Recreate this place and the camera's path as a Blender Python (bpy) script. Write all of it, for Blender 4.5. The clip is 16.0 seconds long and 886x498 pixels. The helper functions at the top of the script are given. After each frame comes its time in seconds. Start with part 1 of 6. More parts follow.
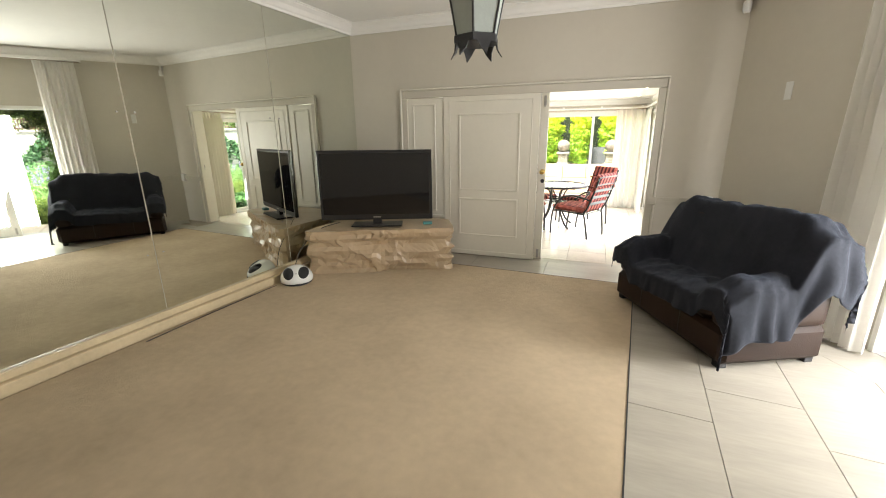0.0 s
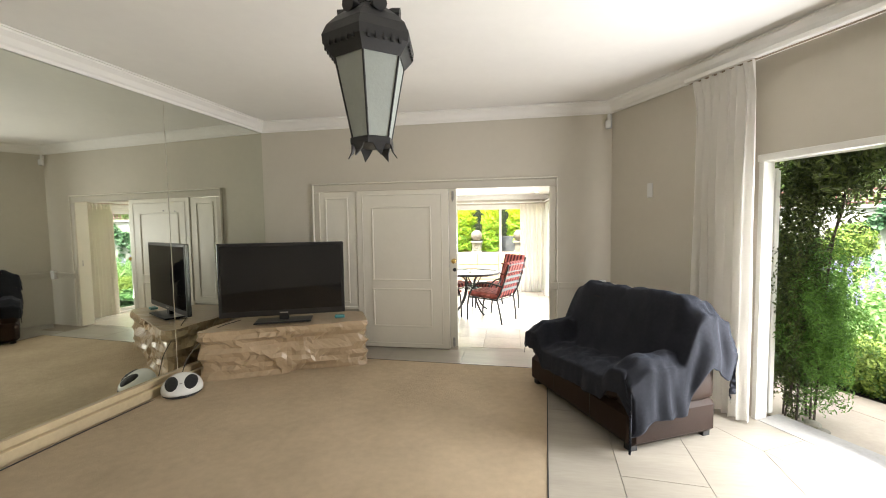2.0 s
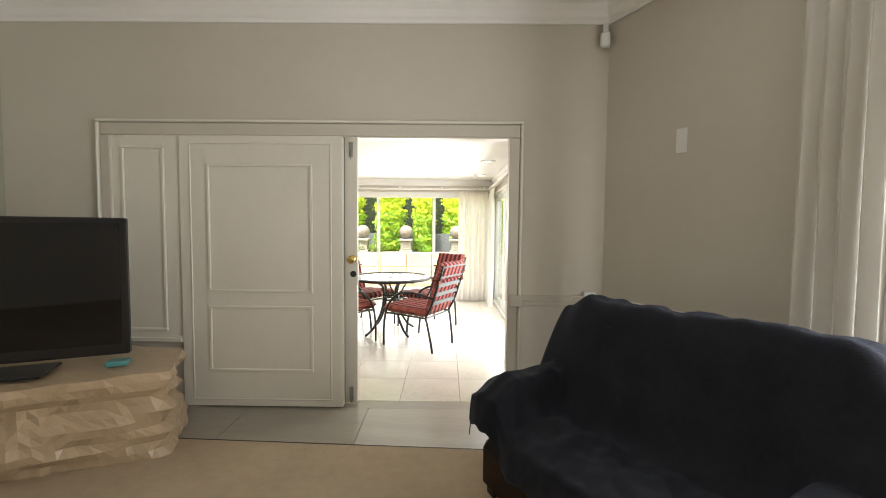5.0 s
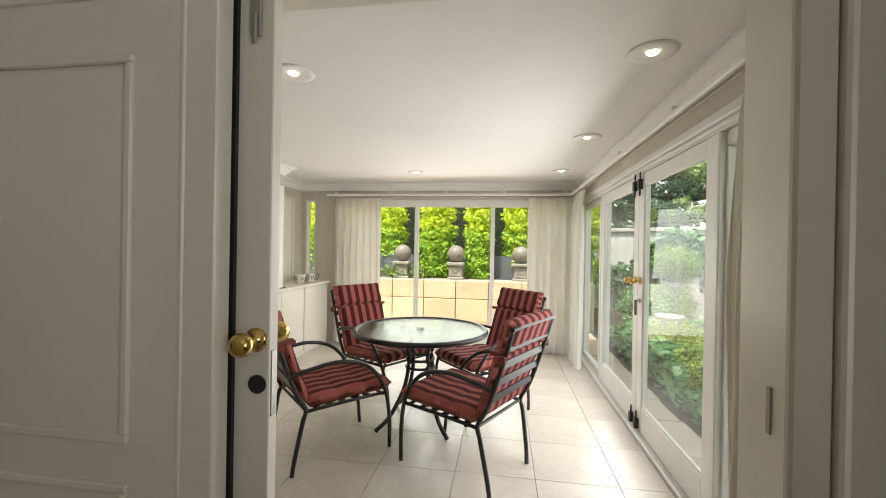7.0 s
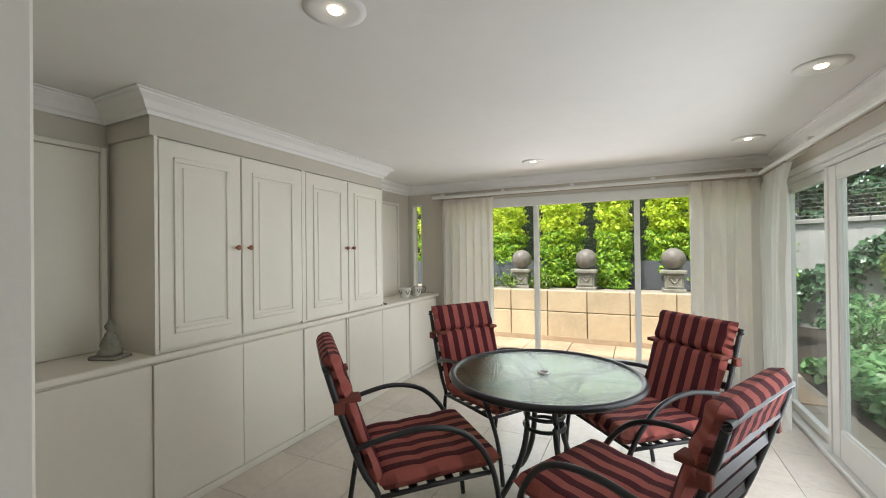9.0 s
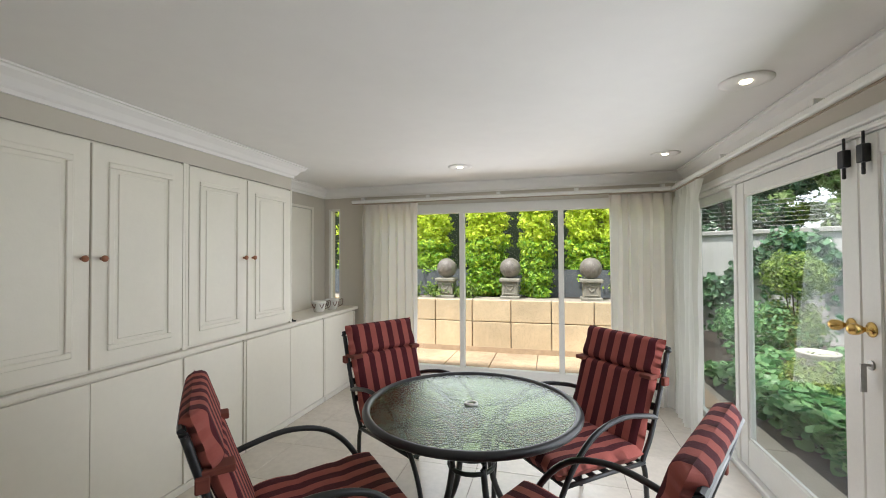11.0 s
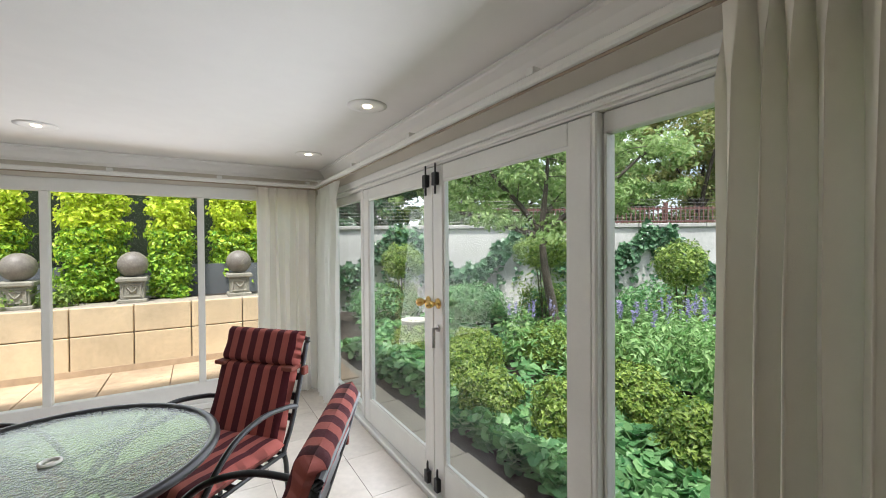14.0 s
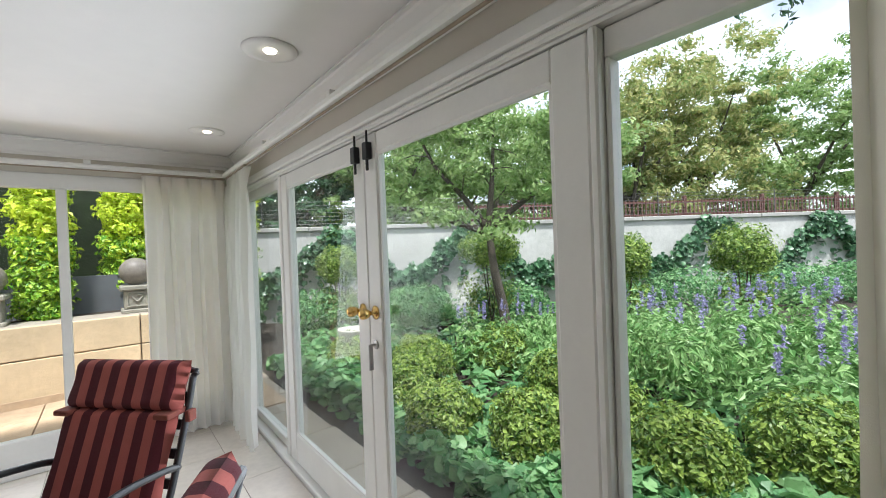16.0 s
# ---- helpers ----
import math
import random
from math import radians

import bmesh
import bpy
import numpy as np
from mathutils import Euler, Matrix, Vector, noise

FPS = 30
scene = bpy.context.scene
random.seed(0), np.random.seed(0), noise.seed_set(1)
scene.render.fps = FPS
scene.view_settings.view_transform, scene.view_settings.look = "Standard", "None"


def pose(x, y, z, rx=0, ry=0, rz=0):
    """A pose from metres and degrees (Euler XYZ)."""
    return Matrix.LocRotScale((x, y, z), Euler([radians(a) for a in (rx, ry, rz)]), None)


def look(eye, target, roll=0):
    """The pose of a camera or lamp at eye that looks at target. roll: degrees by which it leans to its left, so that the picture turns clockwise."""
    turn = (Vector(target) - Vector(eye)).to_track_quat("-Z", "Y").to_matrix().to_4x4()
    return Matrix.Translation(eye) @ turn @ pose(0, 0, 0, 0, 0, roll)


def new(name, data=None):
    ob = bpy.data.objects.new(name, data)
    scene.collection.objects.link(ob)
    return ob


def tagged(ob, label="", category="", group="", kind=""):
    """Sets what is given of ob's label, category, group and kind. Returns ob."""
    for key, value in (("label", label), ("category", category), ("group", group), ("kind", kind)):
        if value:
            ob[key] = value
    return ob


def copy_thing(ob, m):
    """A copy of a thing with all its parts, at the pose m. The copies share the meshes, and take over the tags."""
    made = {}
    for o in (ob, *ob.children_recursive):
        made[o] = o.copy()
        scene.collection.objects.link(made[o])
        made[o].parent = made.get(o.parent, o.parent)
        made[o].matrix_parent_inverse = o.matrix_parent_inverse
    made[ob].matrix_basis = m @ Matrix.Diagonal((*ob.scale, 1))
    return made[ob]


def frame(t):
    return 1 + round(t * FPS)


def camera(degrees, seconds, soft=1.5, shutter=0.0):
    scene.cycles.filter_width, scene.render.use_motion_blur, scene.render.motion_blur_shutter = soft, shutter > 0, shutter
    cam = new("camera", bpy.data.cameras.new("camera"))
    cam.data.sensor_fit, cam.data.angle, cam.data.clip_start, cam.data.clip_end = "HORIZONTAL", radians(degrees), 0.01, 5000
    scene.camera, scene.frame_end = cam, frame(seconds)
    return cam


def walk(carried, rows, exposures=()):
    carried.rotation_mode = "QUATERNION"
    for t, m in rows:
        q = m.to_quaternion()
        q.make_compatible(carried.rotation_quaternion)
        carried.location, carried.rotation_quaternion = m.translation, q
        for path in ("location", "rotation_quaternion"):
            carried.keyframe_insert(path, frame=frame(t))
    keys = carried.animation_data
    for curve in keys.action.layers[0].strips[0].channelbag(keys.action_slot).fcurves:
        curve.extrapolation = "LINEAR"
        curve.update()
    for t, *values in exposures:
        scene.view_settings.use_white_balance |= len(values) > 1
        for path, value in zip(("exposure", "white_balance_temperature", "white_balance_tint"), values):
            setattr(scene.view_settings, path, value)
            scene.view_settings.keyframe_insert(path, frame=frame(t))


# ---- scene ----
cam = camera(95.4, 16.0, soft=1.0)
PATH = [
    (0, (0.574, -5.083, 1.567), (-0.101, -3.28, 1.026), -0.6),
    (0.5, (0.589, -5.08, 1.59), (-0.034, -3.216, 1.222), -0.6),
    (1, (0.59, -5.079, 1.59), (0.045, -3.168, 1.359), -0.7),
    (1.5, (0.613, -5.049, 1.587), (0.165, -3.106, 1.437), -0.8),
    (2, (0.667, -5.002, 1.587), (0.339, -3.033, 1.468), -0.8),
    (2.5, (0.691, -4.949, 1.573), (0.503, -2.961, 1.461), -0.7),
    (3, (0.708, -4.838, 1.557), (0.624, -2.844, 1.432), -0.4),
    (3.5, (0.683, -4.54, 1.487), (0.675, -2.544, 1.348), 0.0),
    (4, (0.678, -4.1, 1.417), (0.726, -2.106, 1.281), 0.6),
    (6.5, (0.646, -1.313, 1.362), (0.424, 0.675, 1.337), 0.9),
    (7, (0.584, -0.884, 1.371), (0.291, 1.095, 1.366), 1.0),
    (7.5, (0.535, -0.544, 1.374), (0.135, 1.416, 1.377), 0.5),
    (8, (0.484, -0.293, 1.359), (-0.084, 1.624, 1.367), 0.3),
    (8.2, (0.467, -0.235, 1.399), (-0.193, 1.653, 1.393), -0.5),
    (10.3, (0.401, 0.203, 1.43), (-0.557, 1.958, 1.476), 0.3),
    (10.5, (0.387, 0.231, 1.445), (-0.456, 2.045, 1.487), 0.0),
    (11, (0.349, 0.265, 1.458), (-0.171, 2.196, 1.494), -0.3),
    (11.5, (0.336, 0.295, 1.469), (0.13, 2.284, 1.487), -0.3),
    (12, (0.342, 0.307, 1.473), (0.441, 2.305, 1.479), -0.2),
    (12.5, (0.363, 0.311, 1.48), (0.751, 2.273, 1.472), -0.5),
    (13, (0.394, 0.325, 1.484), (1.047, 2.215, 1.47), -0.6),
    (13.5, (0.404, 0.317, 1.488), (1.278, 2.115, 1.473), -0.4),
    (14, (0.412, 0.295, 1.496), (1.454, 2.002, 1.471), -0.4),
    (14.5, (0.471, 0.374, 1.477), (1.617, 2.013, 1.456), -0.9),
    (15, (0.549, 0.518, 1.43), (1.768, 2.104, 1.427), -1.2),
    (15.5, (0.632, 0.632, 1.448), (1.887, 2.189, 1.426), -1.9),
    (16, (0.692, 0.714, 1.441), (1.967, 2.255, 1.422), -2.1),
]
walk(cam, [(t, look(eye, to, roll)) for t, eye, to, roll in PATH],
     exposures=[(0.0, 2.15, 6950, 12), (2.0, 2.05, 6850, 13), (3.3, 1.92, 6850, 13), (4.0, 1.98, 6850, 13), (6.5, 1.08, 6900, 13), (7.5, 0.62, 6650, 13), (8.2, 0.45, 6400, 13), (11.0, 0.42, 6250, 14), (13.0, 0.36, 6200, 14), (14.5, 0.42, 6150, 15), (16.0, 0.40, 6000, 14)])

# ---- world and large lights ----
world = bpy.data.worlds.new("world")
scene.world = world
world.use_nodes = True
wn = world.node_tree.nodes
sky = wn.new("ShaderNodeTexSky")
sky.sky_type, sky.sun_disc = "NISHITA", False
SUN_EL, SUN_AZ = 66.0, 212.0
sky.sun_elevation, sky.sun_rotation = radians(SUN_EL), radians(SUN_AZ)
sky.dust_density, sky.air_density = 3.0, 1.0
wn["Background"].inputs["Strength"].default_value = 0.15
cloud, cmix, cmap = wn.new("ShaderNodeTexNoise"), wn.new("ShaderNodeMix"), wn.new("ShaderNodeMapRange")
cloud.inputs["Scale"].default_value, cloud.inputs["Detail"].default_value = 3.0, 6
cmap.inputs["From Min"].default_value, cmap.inputs["From Max"].default_value = 0.3, 0.6
cmix.data_type = "RGBA"
cmix.inputs["B"].default_value = (10.4, 10.7, 11.0, 1)          # thin bright cloud
world.node_tree.links.new(cloud.outputs[0], cmap.inputs[0])
world.node_tree.links.new(cmap.outputs[0], cmix.inputs["Factor"])
world.node_tree.links.new(sky.outputs[0], cmix.inputs["A"])
world.node_tree.links.new(cmix.outputs["Result"], wn["Background"].inputs["Color"])
sun = new("sun", bpy.data.lights.new("sun", "SUN"))
sun.data.energy, sun.data.angle, sun.data.color = 5.0, radians(5.0), (1.0, 0.95, 0.86)
az, el = radians(SUN_AZ), radians(SUN_EL)
sun.matrix_world = look((math.sin(az) * math.cos(el) * 30, math.cos(az) * math.cos(el) * 30, math.sin(el) * 30), (0, 0, 0))


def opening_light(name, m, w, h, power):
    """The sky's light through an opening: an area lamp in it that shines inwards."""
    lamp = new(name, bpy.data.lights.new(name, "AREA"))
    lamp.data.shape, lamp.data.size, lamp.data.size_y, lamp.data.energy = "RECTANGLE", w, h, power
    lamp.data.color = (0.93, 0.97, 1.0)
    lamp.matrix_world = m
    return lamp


OBL = Vector((0.457, -0.889, 0))          # the living room's slanted garden wall
OBN = Vector((0.889, 0.457, 0))
OB0 = Vector((1.84, 0, 0))


def ob_pt(s, off=0.0, z=0.0):
    p = OB0 + OBL * s + OBN * off
    return Vector((p.x, p.y, z))


opening_light("sky_light_far_window", look((-0.1, 4.44, 1.1), (-0.1, 0, 0.2)), 1.85, 1.6, 15)
opening_light("sky_light_garden_doors", look((1.42, 2.2, 1.05), (-2, 2.2, 0.5)), 2.2, 1.6, 21)
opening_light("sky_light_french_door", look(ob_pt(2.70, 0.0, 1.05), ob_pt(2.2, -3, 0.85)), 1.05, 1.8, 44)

# ---- materials ----


def mat(name, color, rough=0.6, var=0.12, scale=6.0, bump=0.0, bscale=60.0, metal=0.0, spec=0.5, rand=0.0, island=0.0, sub=0.0, stretch=None, detail2=True):
    """A procedural surface: base colour varied at two scales, with fine relief."""
    m = bpy.data.materials.new(name)
    m.use_nodes = True
    n, l = m.node_tree.nodes, m.node_tree.links
    b = n["Principled BSDF"]
    b.inputs["Roughness"].default_value, b.inputs["Metallic"].default_value = rough, metal
    b.inputs["Specular IOR Level"].default_value = spec
    tc = n.new("ShaderNodeTexCoord")
    src = tc.outputs["Object"]
    if stretch:
        mp = n.new("ShaderNodeMapping")
        mp.inputs["Scale"].default_value = stretch
        l.new(src, mp.inputs["Vector"])
        src = mp.outputs[0]
    t1, t2 = n.new("ShaderNodeTexNoise"), n.new("ShaderNodeTexNoise")
    for t, s in ((t1, scale), (t2, scale * 9)):
        t.inputs["Scale"].default_value, t.inputs["Detail"].default_value = s, 4
        l.new(src, t.inputs["Vector"])
    add = n.new("ShaderNodeMath")
    add.operation = "MULTIPLY_ADD"
    l.new(t2.outputs[0], add.inputs[0])
    add.inputs[1].default_value = 0.5
    l.new(t1.outputs[0], add.inputs[2])
    ramp = n.new("ShaderNodeMapRange")
    ramp.inputs["From Min"].default_value, ramp.inputs["From Max"].default_value = 0.45, 1.05
    ramp.inputs["To Min"].default_value, ramp.inputs["To Max"].default_value = 1 - var, 1 + var
    l.new(add.outputs[0], ramp.inputs[0])
    fac = ramp.outputs[0]
    if rand or island:
        src2 = n.new("ShaderNodeObjectInfo").outputs["Random"] if rand else n.new("ShaderNodeNewGeometry").outputs["Random Per Island"]
        r = n.new("ShaderNodeMapRange")
        a = rand or island
        r.inputs["To Min"].default_value, r.inputs["To Max"].default_value = 1 - a, 1 + a
        l.new(src2, r.inputs[0])
        mu = n.new("ShaderNodeMath")
        mu.operation = "MULTIPLY"
        l.new(fac, mu.inputs[0])
        l.new(r.outputs[0], mu.inputs[1])
        fac = mu.outputs[0]
    mix = n.new("ShaderNodeVectorMath")
    mix.operation = "SCALE"
    mix.inputs[0].default_value = color
    l.new(fac, mix.inputs["Scale"])
    l.new(mix.outputs[0], b.inputs["Base Color"])
    if bump:
        t3 = n.new("ShaderNodeTexNoise")
        t3.inputs["Scale"].default_value, t3.inputs["Detail"].default_value = bscale, 3
        l.new(src, t3.inputs["Vector"])
        bp = n.new("ShaderNodeBump")
        bp.inputs["Strength"].default_value, bp.inputs["Distance"].default_value = bump, 0.01
        l.new(t3.outputs[0], bp.inputs["Height"])
        l.new(bp.outputs[0], b.inputs["Normal"])
    return m


def leaf_mat(name, c1, c2, rough=0.45, trans=0.35):
    """Leaves: two greens mixed leaf by leaf, letting some light through."""
    m = bpy.data.materials.new(name)
    m.use_nodes = True
    n, l = m.node_tree.nodes, m.node_tree.links
    b = n["Principled BSDF"]
    b.inputs["Roughness"].default_value = rough
    g = n.new("ShaderNodeNewGeometry")
    mix = n.new("ShaderNodeMix")
    mix.data_type = "RGBA"
    mix.inputs["A"].default_value, mix.inputs["B"].default_value = (*c1, 1), (*c2, 1)
    l.new(g.outputs["Random Per Island"], mix.inputs["Factor"])
    l.new(mix.outputs["Result"], b.inputs["Base Color"])
    tr = n.new("ShaderNodeBsdfTranslucent")
    l.new(mix.outputs["Result"], tr.inputs["Color"])
    ms = n.new("ShaderNodeMixShader")
    ms.inputs[0].default_value = trans
    l.new(b.outputs[0], ms.inputs[1])
    l.new(tr.outputs[0], ms.inputs[2])
    l.new(ms.outputs[0], n["Material Output"].inputs["Surface"])
    return m


def cloth_mat(name, color, trans=0.35):
    m = mat(name, color, 0.9, 0.05, 3, 0.15, 400)
    n, l = m.node_tree.nodes, m.node_tree.links
    tr = n.new("ShaderNodeBsdfTranslucent")
    tr.inputs["Color"].default_value = (*color, 1)
    ms = n.new("ShaderNodeMixShader")
    ms.inputs[0].default_value = trans
    l.new(n["Principled BSDF"].outputs[0], ms.inputs[1])
    l.new(tr.outputs[0], ms.inputs[2])
    l.new(ms.outputs[0], n["Material Output"].inputs["Surface"])
    return m


def glass_mat(name, tint=(0.97, 0.99, 0.98), gloss_rough=0.0, bump=0.0, bscale=30.0, extra=1.0, power=5.0):
    """A thin pane: clear, with a mirror-like reflection that grows at a slant."""
    m = bpy.data.materials.new(name)
    m.use_nodes = True
    n, l = m.node_tree.nodes, m.node_tree.links
    n.remove(n["Principled BSDF"])
    t, g, f, ms = (n.new("ShaderNode" + k) for k in ("BsdfTransparent", "BsdfGlossy", "LayerWeight", "MixShader"))
    t.inputs["Color"].default_value = (*tint, 1)
    g.inputs["Roughness"].default_value = gloss_rough
    f.inputs["Blend"].default_value = 0.5
    pw, sc = n.new("ShaderNodeMath"), n.new("ShaderNodeMath")
    pw.operation, sc.operation = "POWER", "MULTIPLY_ADD"
    pw.inputs[1].default_value = power
    sc.inputs[1].default_value, sc.inputs[2].default_value = 0.7, 0.013 * extra
    sc.use_clamp = True
    l.new(f.outputs["Facing"], pw.inputs[0])
    l.new(pw.outputs[0], sc.inputs[0])
    l.new(sc.outputs[0], ms.inputs[0])
    l.new(t.outputs[0], ms.inputs[1])
    l.new(g.outputs[0], ms.inputs[2])
    l.new(ms.outputs[0], n["Material Output"].inputs["Surface"])
    if bump:
        v = n.new("ShaderNodeTexVoronoi")
        v.inputs["Scale"].default_value = bscale
        tc = n.new("ShaderNodeTexCoord")
        l.new(tc.outputs["Object"], v.inputs["Vector"])
        bp = n.new("ShaderNodeBump")
        bp.inputs["Strength"].default_value, bp.inputs["Distance"].default_value = bump, 0.01
        l.new(v.outputs["Distance"], bp.inputs["Height"])
        l.new(bp.outputs[0], g.inputs["Normal"])
        l.new(bp.outputs[0], f.inputs["Normal"])
    return m


def glow_mat(name, color, strength):
    m = bpy.data.materials.new(name)
    m.use_nodes = True
    b = m.node_tree.nodes["Principled BSDF"]
    b.inputs["Emission Color"].default_value = (*color, 1)
    b.inputs["Emission Strength"].default_value = strength
    return m


def stripe_mat(name, c1, c2, width):
    """Woven cotton with stripes along the cushion's length, across its own x."""
    m = mat(name, (1, 1, 1), 0.95, 0.10, 14, 0.35, 500)
    n, l = m.node_tree.nodes, m.node_tree.links
    tc = n.new("ShaderNodeTexCoord")
    sx = n.new("ShaderNodeSeparateXYZ")
    l.new(tc.outputs["Object"], sx.inputs[0])
    a, b2, c = (n.new("ShaderNodeMath") for _ in range(3))
    a.operation, b2.operation, c.operation = "DIVIDE", "FRACT", "GREATER_THAN"
    a.inputs[1].default_value, c.inputs[1].default_value = width * 2, 0.5
    off = n.new("ShaderNodeMath")
    off.operation = "ADD"
    off.inputs[1].default_value = 10.25
    l.new(sx.outputs["X"], a.inputs[0])
    l.new(a.outputs[0], off.inputs[0])
    l.new(off.outputs[0], b2.inputs[0])
    l.new(b2.outputs[0], c.inputs[0])
    mix = n.new("ShaderNodeMix")
    mix.data_type = "RGBA"
    mix.inputs["A"].default_value, mix.inputs["B"].default_value = (*c1, 1), (*c2, 1)
    l.new(c.outputs[0], mix.inputs["Factor"])
    sc = [k for k in n if k.type == "VECT_MATH"][0]
    l.new(mix.outputs["Result"], sc.inputs[0])
    return m


M_WALL = mat("greige wall paint", (0.56, 0.52, 0.445), 0.75, 0.035, 1.5, 0.08, 180)
M_CEIL = mat("white ceiling paint", (0.82, 0.80, 0.77), 0.85, 0.03, 1.2, 0.05, 120)
M_WHITE = mat("white gloss woodwork", (0.74, 0.705, 0.62), 0.38, 0.03, 3, 0.04, 90)
M_CREAM = mat("cream painted cupboard", (0.79, 0.75, 0.655), 0.42, 0.03, 3, 0.04, 90)
M_FRAME = mat("white window frame paint", (0.76, 0.75, 0.71), 0.4, 0.04, 5, 0.05, 120)
M_CARPET = mat("beige loop carpet", (0.54, 0.425, 0.295), 0.98, 0.15, 1.6, 0.9, 420, spec=0.1)
M_TRAV = mat("cream travertine slab", (0.33, 0.30, 0.25), 0.32, 0.16, 1.6, 0.03, 40, rand=0.05, stretch=(0.6, 3.5, 1))
M_TILE = mat("polished cream floor tile", (0.60, 0.54, 0.465), 0.24, 0.14, 2.6, 0.02, 60, rand=0.04)
M_GROUT = mat("grey grout", (0.32, 0.28, 0.23), 0.9, 0.1, 20, 0.2, 200)
M_PLINTH = mat("tan stone plinth", (0.52, 0.42, 0.27), 0.4, 0.15, 3, 0.06, 60)
M_DARK = mat("black iron", (0.018, 0.018, 0.019), 0.5, 0.2, 20, 0.1, 150, spec=0.5)
M_CHAIR = mat("dark grey powder-coated metal", (0.016, 0.017, 0.018), 0.34, 0.15, 20, 0.05, 200)
M_BRASS = mat("polished brass", (0.72, 0.49, 0.17), 0.22, 0.15, 25, 0.03, 80, metal=1.0)
M_STEEL = mat("dull steel", (0.42, 0.41, 0.39), 0.4, 0.15, 30, 0.05, 120, metal=1.0)
M_TV = mat("black plastic", (0.012, 0.012, 0.013), 0.3, 0.1, 20)
M_SCREEN = mat("tv screen", (0.004, 0.004, 0.005), 0.04, 0.1, 3, spec=0.5)
M_PAPER = mat("creased brown wrapping paper", (0.46, 0.345, 0.225), 0.30, 0.08, 3, 0.25, 30)
M_THROW = mat("charcoal blue velvet throw", (0.017, 0.018, 0.023), 0.85, 0.35, 5, 0.35, 300, spec=0.12)
M_THROW.node_tree.nodes["Principled BSDF"].inputs["Sheen Weight"].default_value = 0.10
M_THROW.node_tree.nodes["Principled BSDF"].inputs["Sheen Tint"].default_value = (0.45, 0.55, 0.75, 1)
M_LEATHER = mat("brown leather", (0.020, 0.009, 0.005), 0.55, 0.2, 8, 0.12, 90, spec=0.22)
M_CURT = cloth_mat("white lined curtain", (0.85, 0.83, 0.79), 0.5)
M_CURT2 = cloth_mat("cream lined curtain", (0.80, 0.75, 0.66), 0.25)
M_PLASTIC = mat("white glossy plastic", (0.75, 0.75, 0.73), 0.22, 0.02, 5)
M_MESHBLK = mat("black mesh fabric", (0.015, 0.015, 0.016), 0.7, 0.2, 60, 0.4, 300)
M_STRIPE = stripe_mat("red striped cushion", (0.34, 0.088, 0.070), (0.068, 0.004, 0.009), 0.044)
M_TIE = mat("red brown cushion tie", (0.17, 0.045, 0.03), 0.9, 0.1, 20)
M_WOODKNOB = mat("varnished wooden knob", (0.30, 0.12, 0.06), 0.3, 0.15, 30)
M_SAND = mat("sandstone cladding", (0.60, 0.47, 0.31), 0.85, 0.2, 2.2, 0.25, 40, rand=0.08)
M_TERR = mat("stained sandstone paving", (0.44, 0.32, 0.21), 0.7, 0.35, 1.3, 0.2, 40, rand=0.06)
M_TILEBED = mat("pale tile grout", (0.40, 0.36, 0.30), 0.9, 0.1, 20, 0.2, 200)
M_STONE = mat("weathered cast stone", (0.27, 0.255, 0.21), 0.9, 0.3, 8, 0.5, 60)
M_BALL = mat("veined stone ball", (0.20, 0.175, 0.15), 0.5, 0.4, 5, 0.2, 40)
M_GREYWALL = mat("grey painted garden wall", (0.115, 0.125, 0.135), 0.85, 0.15, 2, 0.2, 60)
M_WHITEWALL = mat("white rendered garden wall", (0.48, 0.475, 0.455), 0.85, 0.22, 1.2, 0.25, 50)
M_COPE = mat("grey coping", (0.36, 0.35, 0.33), 0.85, 0.15, 4, 0.2, 60)
M_PAVE = mat("pale garden paving", (0.40, 0.345, 0.275), 0.8, 0.14, 2.5, 0.2, 70, rand=0.07)
M_SOIL = mat("dark garden soil", (0.035, 0.027, 0.02), 0.95, 0.35, 3, 0.8, 40)
M_LAWN = mat("distant grass", (0.07, 0.11, 0.035), 0.95, 0.3, 1.5, 0.5, 60)
M_BARK = mat("grey brown bark", (0.085, 0.07, 0.055), 0.9, 0.35, 12, 0.7, 60)
M_RUST = mat("red brown steel fence", (0.13, 0.055, 0.045), 0.6, 0.2, 20)
M_WIRE = mat("fence wire", (0.13, 0.13, 0.13), 0.4, 0.1, 20, metal=0.6)
M_GLASS = glass_mat("window glass")
M_TABLE = glass_mat("pebbled table glass", (0.44, 0.57, 0.37), 0.07, 0.2, 75, 6.0, 4.2)
M_LANTERN = mat("frosted lantern glass", (0.34, 0.37, 0.345), 0.35, 0.08, 6, 0.1, 80)
M_LAMP = glow_mat("lamp glow", (1.0, 0.84, 0.58), 6.0)
M_MIRROR = mat("old mirror", (0.80, 0.83, 0.76), 0.015, 0.03, 1.5, metal=1.0)
L_HEDGE = leaf_mat("hedge leaves", (0.10, 0.30, 0.02), (0.50, 0.70, 0.06), 0.45, 0.25)
# brighter, yellower copy of the hedge leaves: sun on the tops put into colour
L_HEDGE_LIT = leaf_mat("sunlit hedge leaves", (0.45, 0.62, 0.03), (0.80, 0.86, 0.08), 0.45, 0.4)
L_IVY = leaf_mat("ivy leaves", (0.025, 0.085, 0.038), (0.12, 0.25, 0.12), 0.32, 0.15)
L_SHRUB = leaf_mat("clipped shrub leaves", (0.05, 0.13, 0.02), (0.36, 0.48, 0.10))
L_COVER = leaf_mat("ground cover leaves", (0.06, 0.20, 0.07), (0.26, 0.46, 0.19))
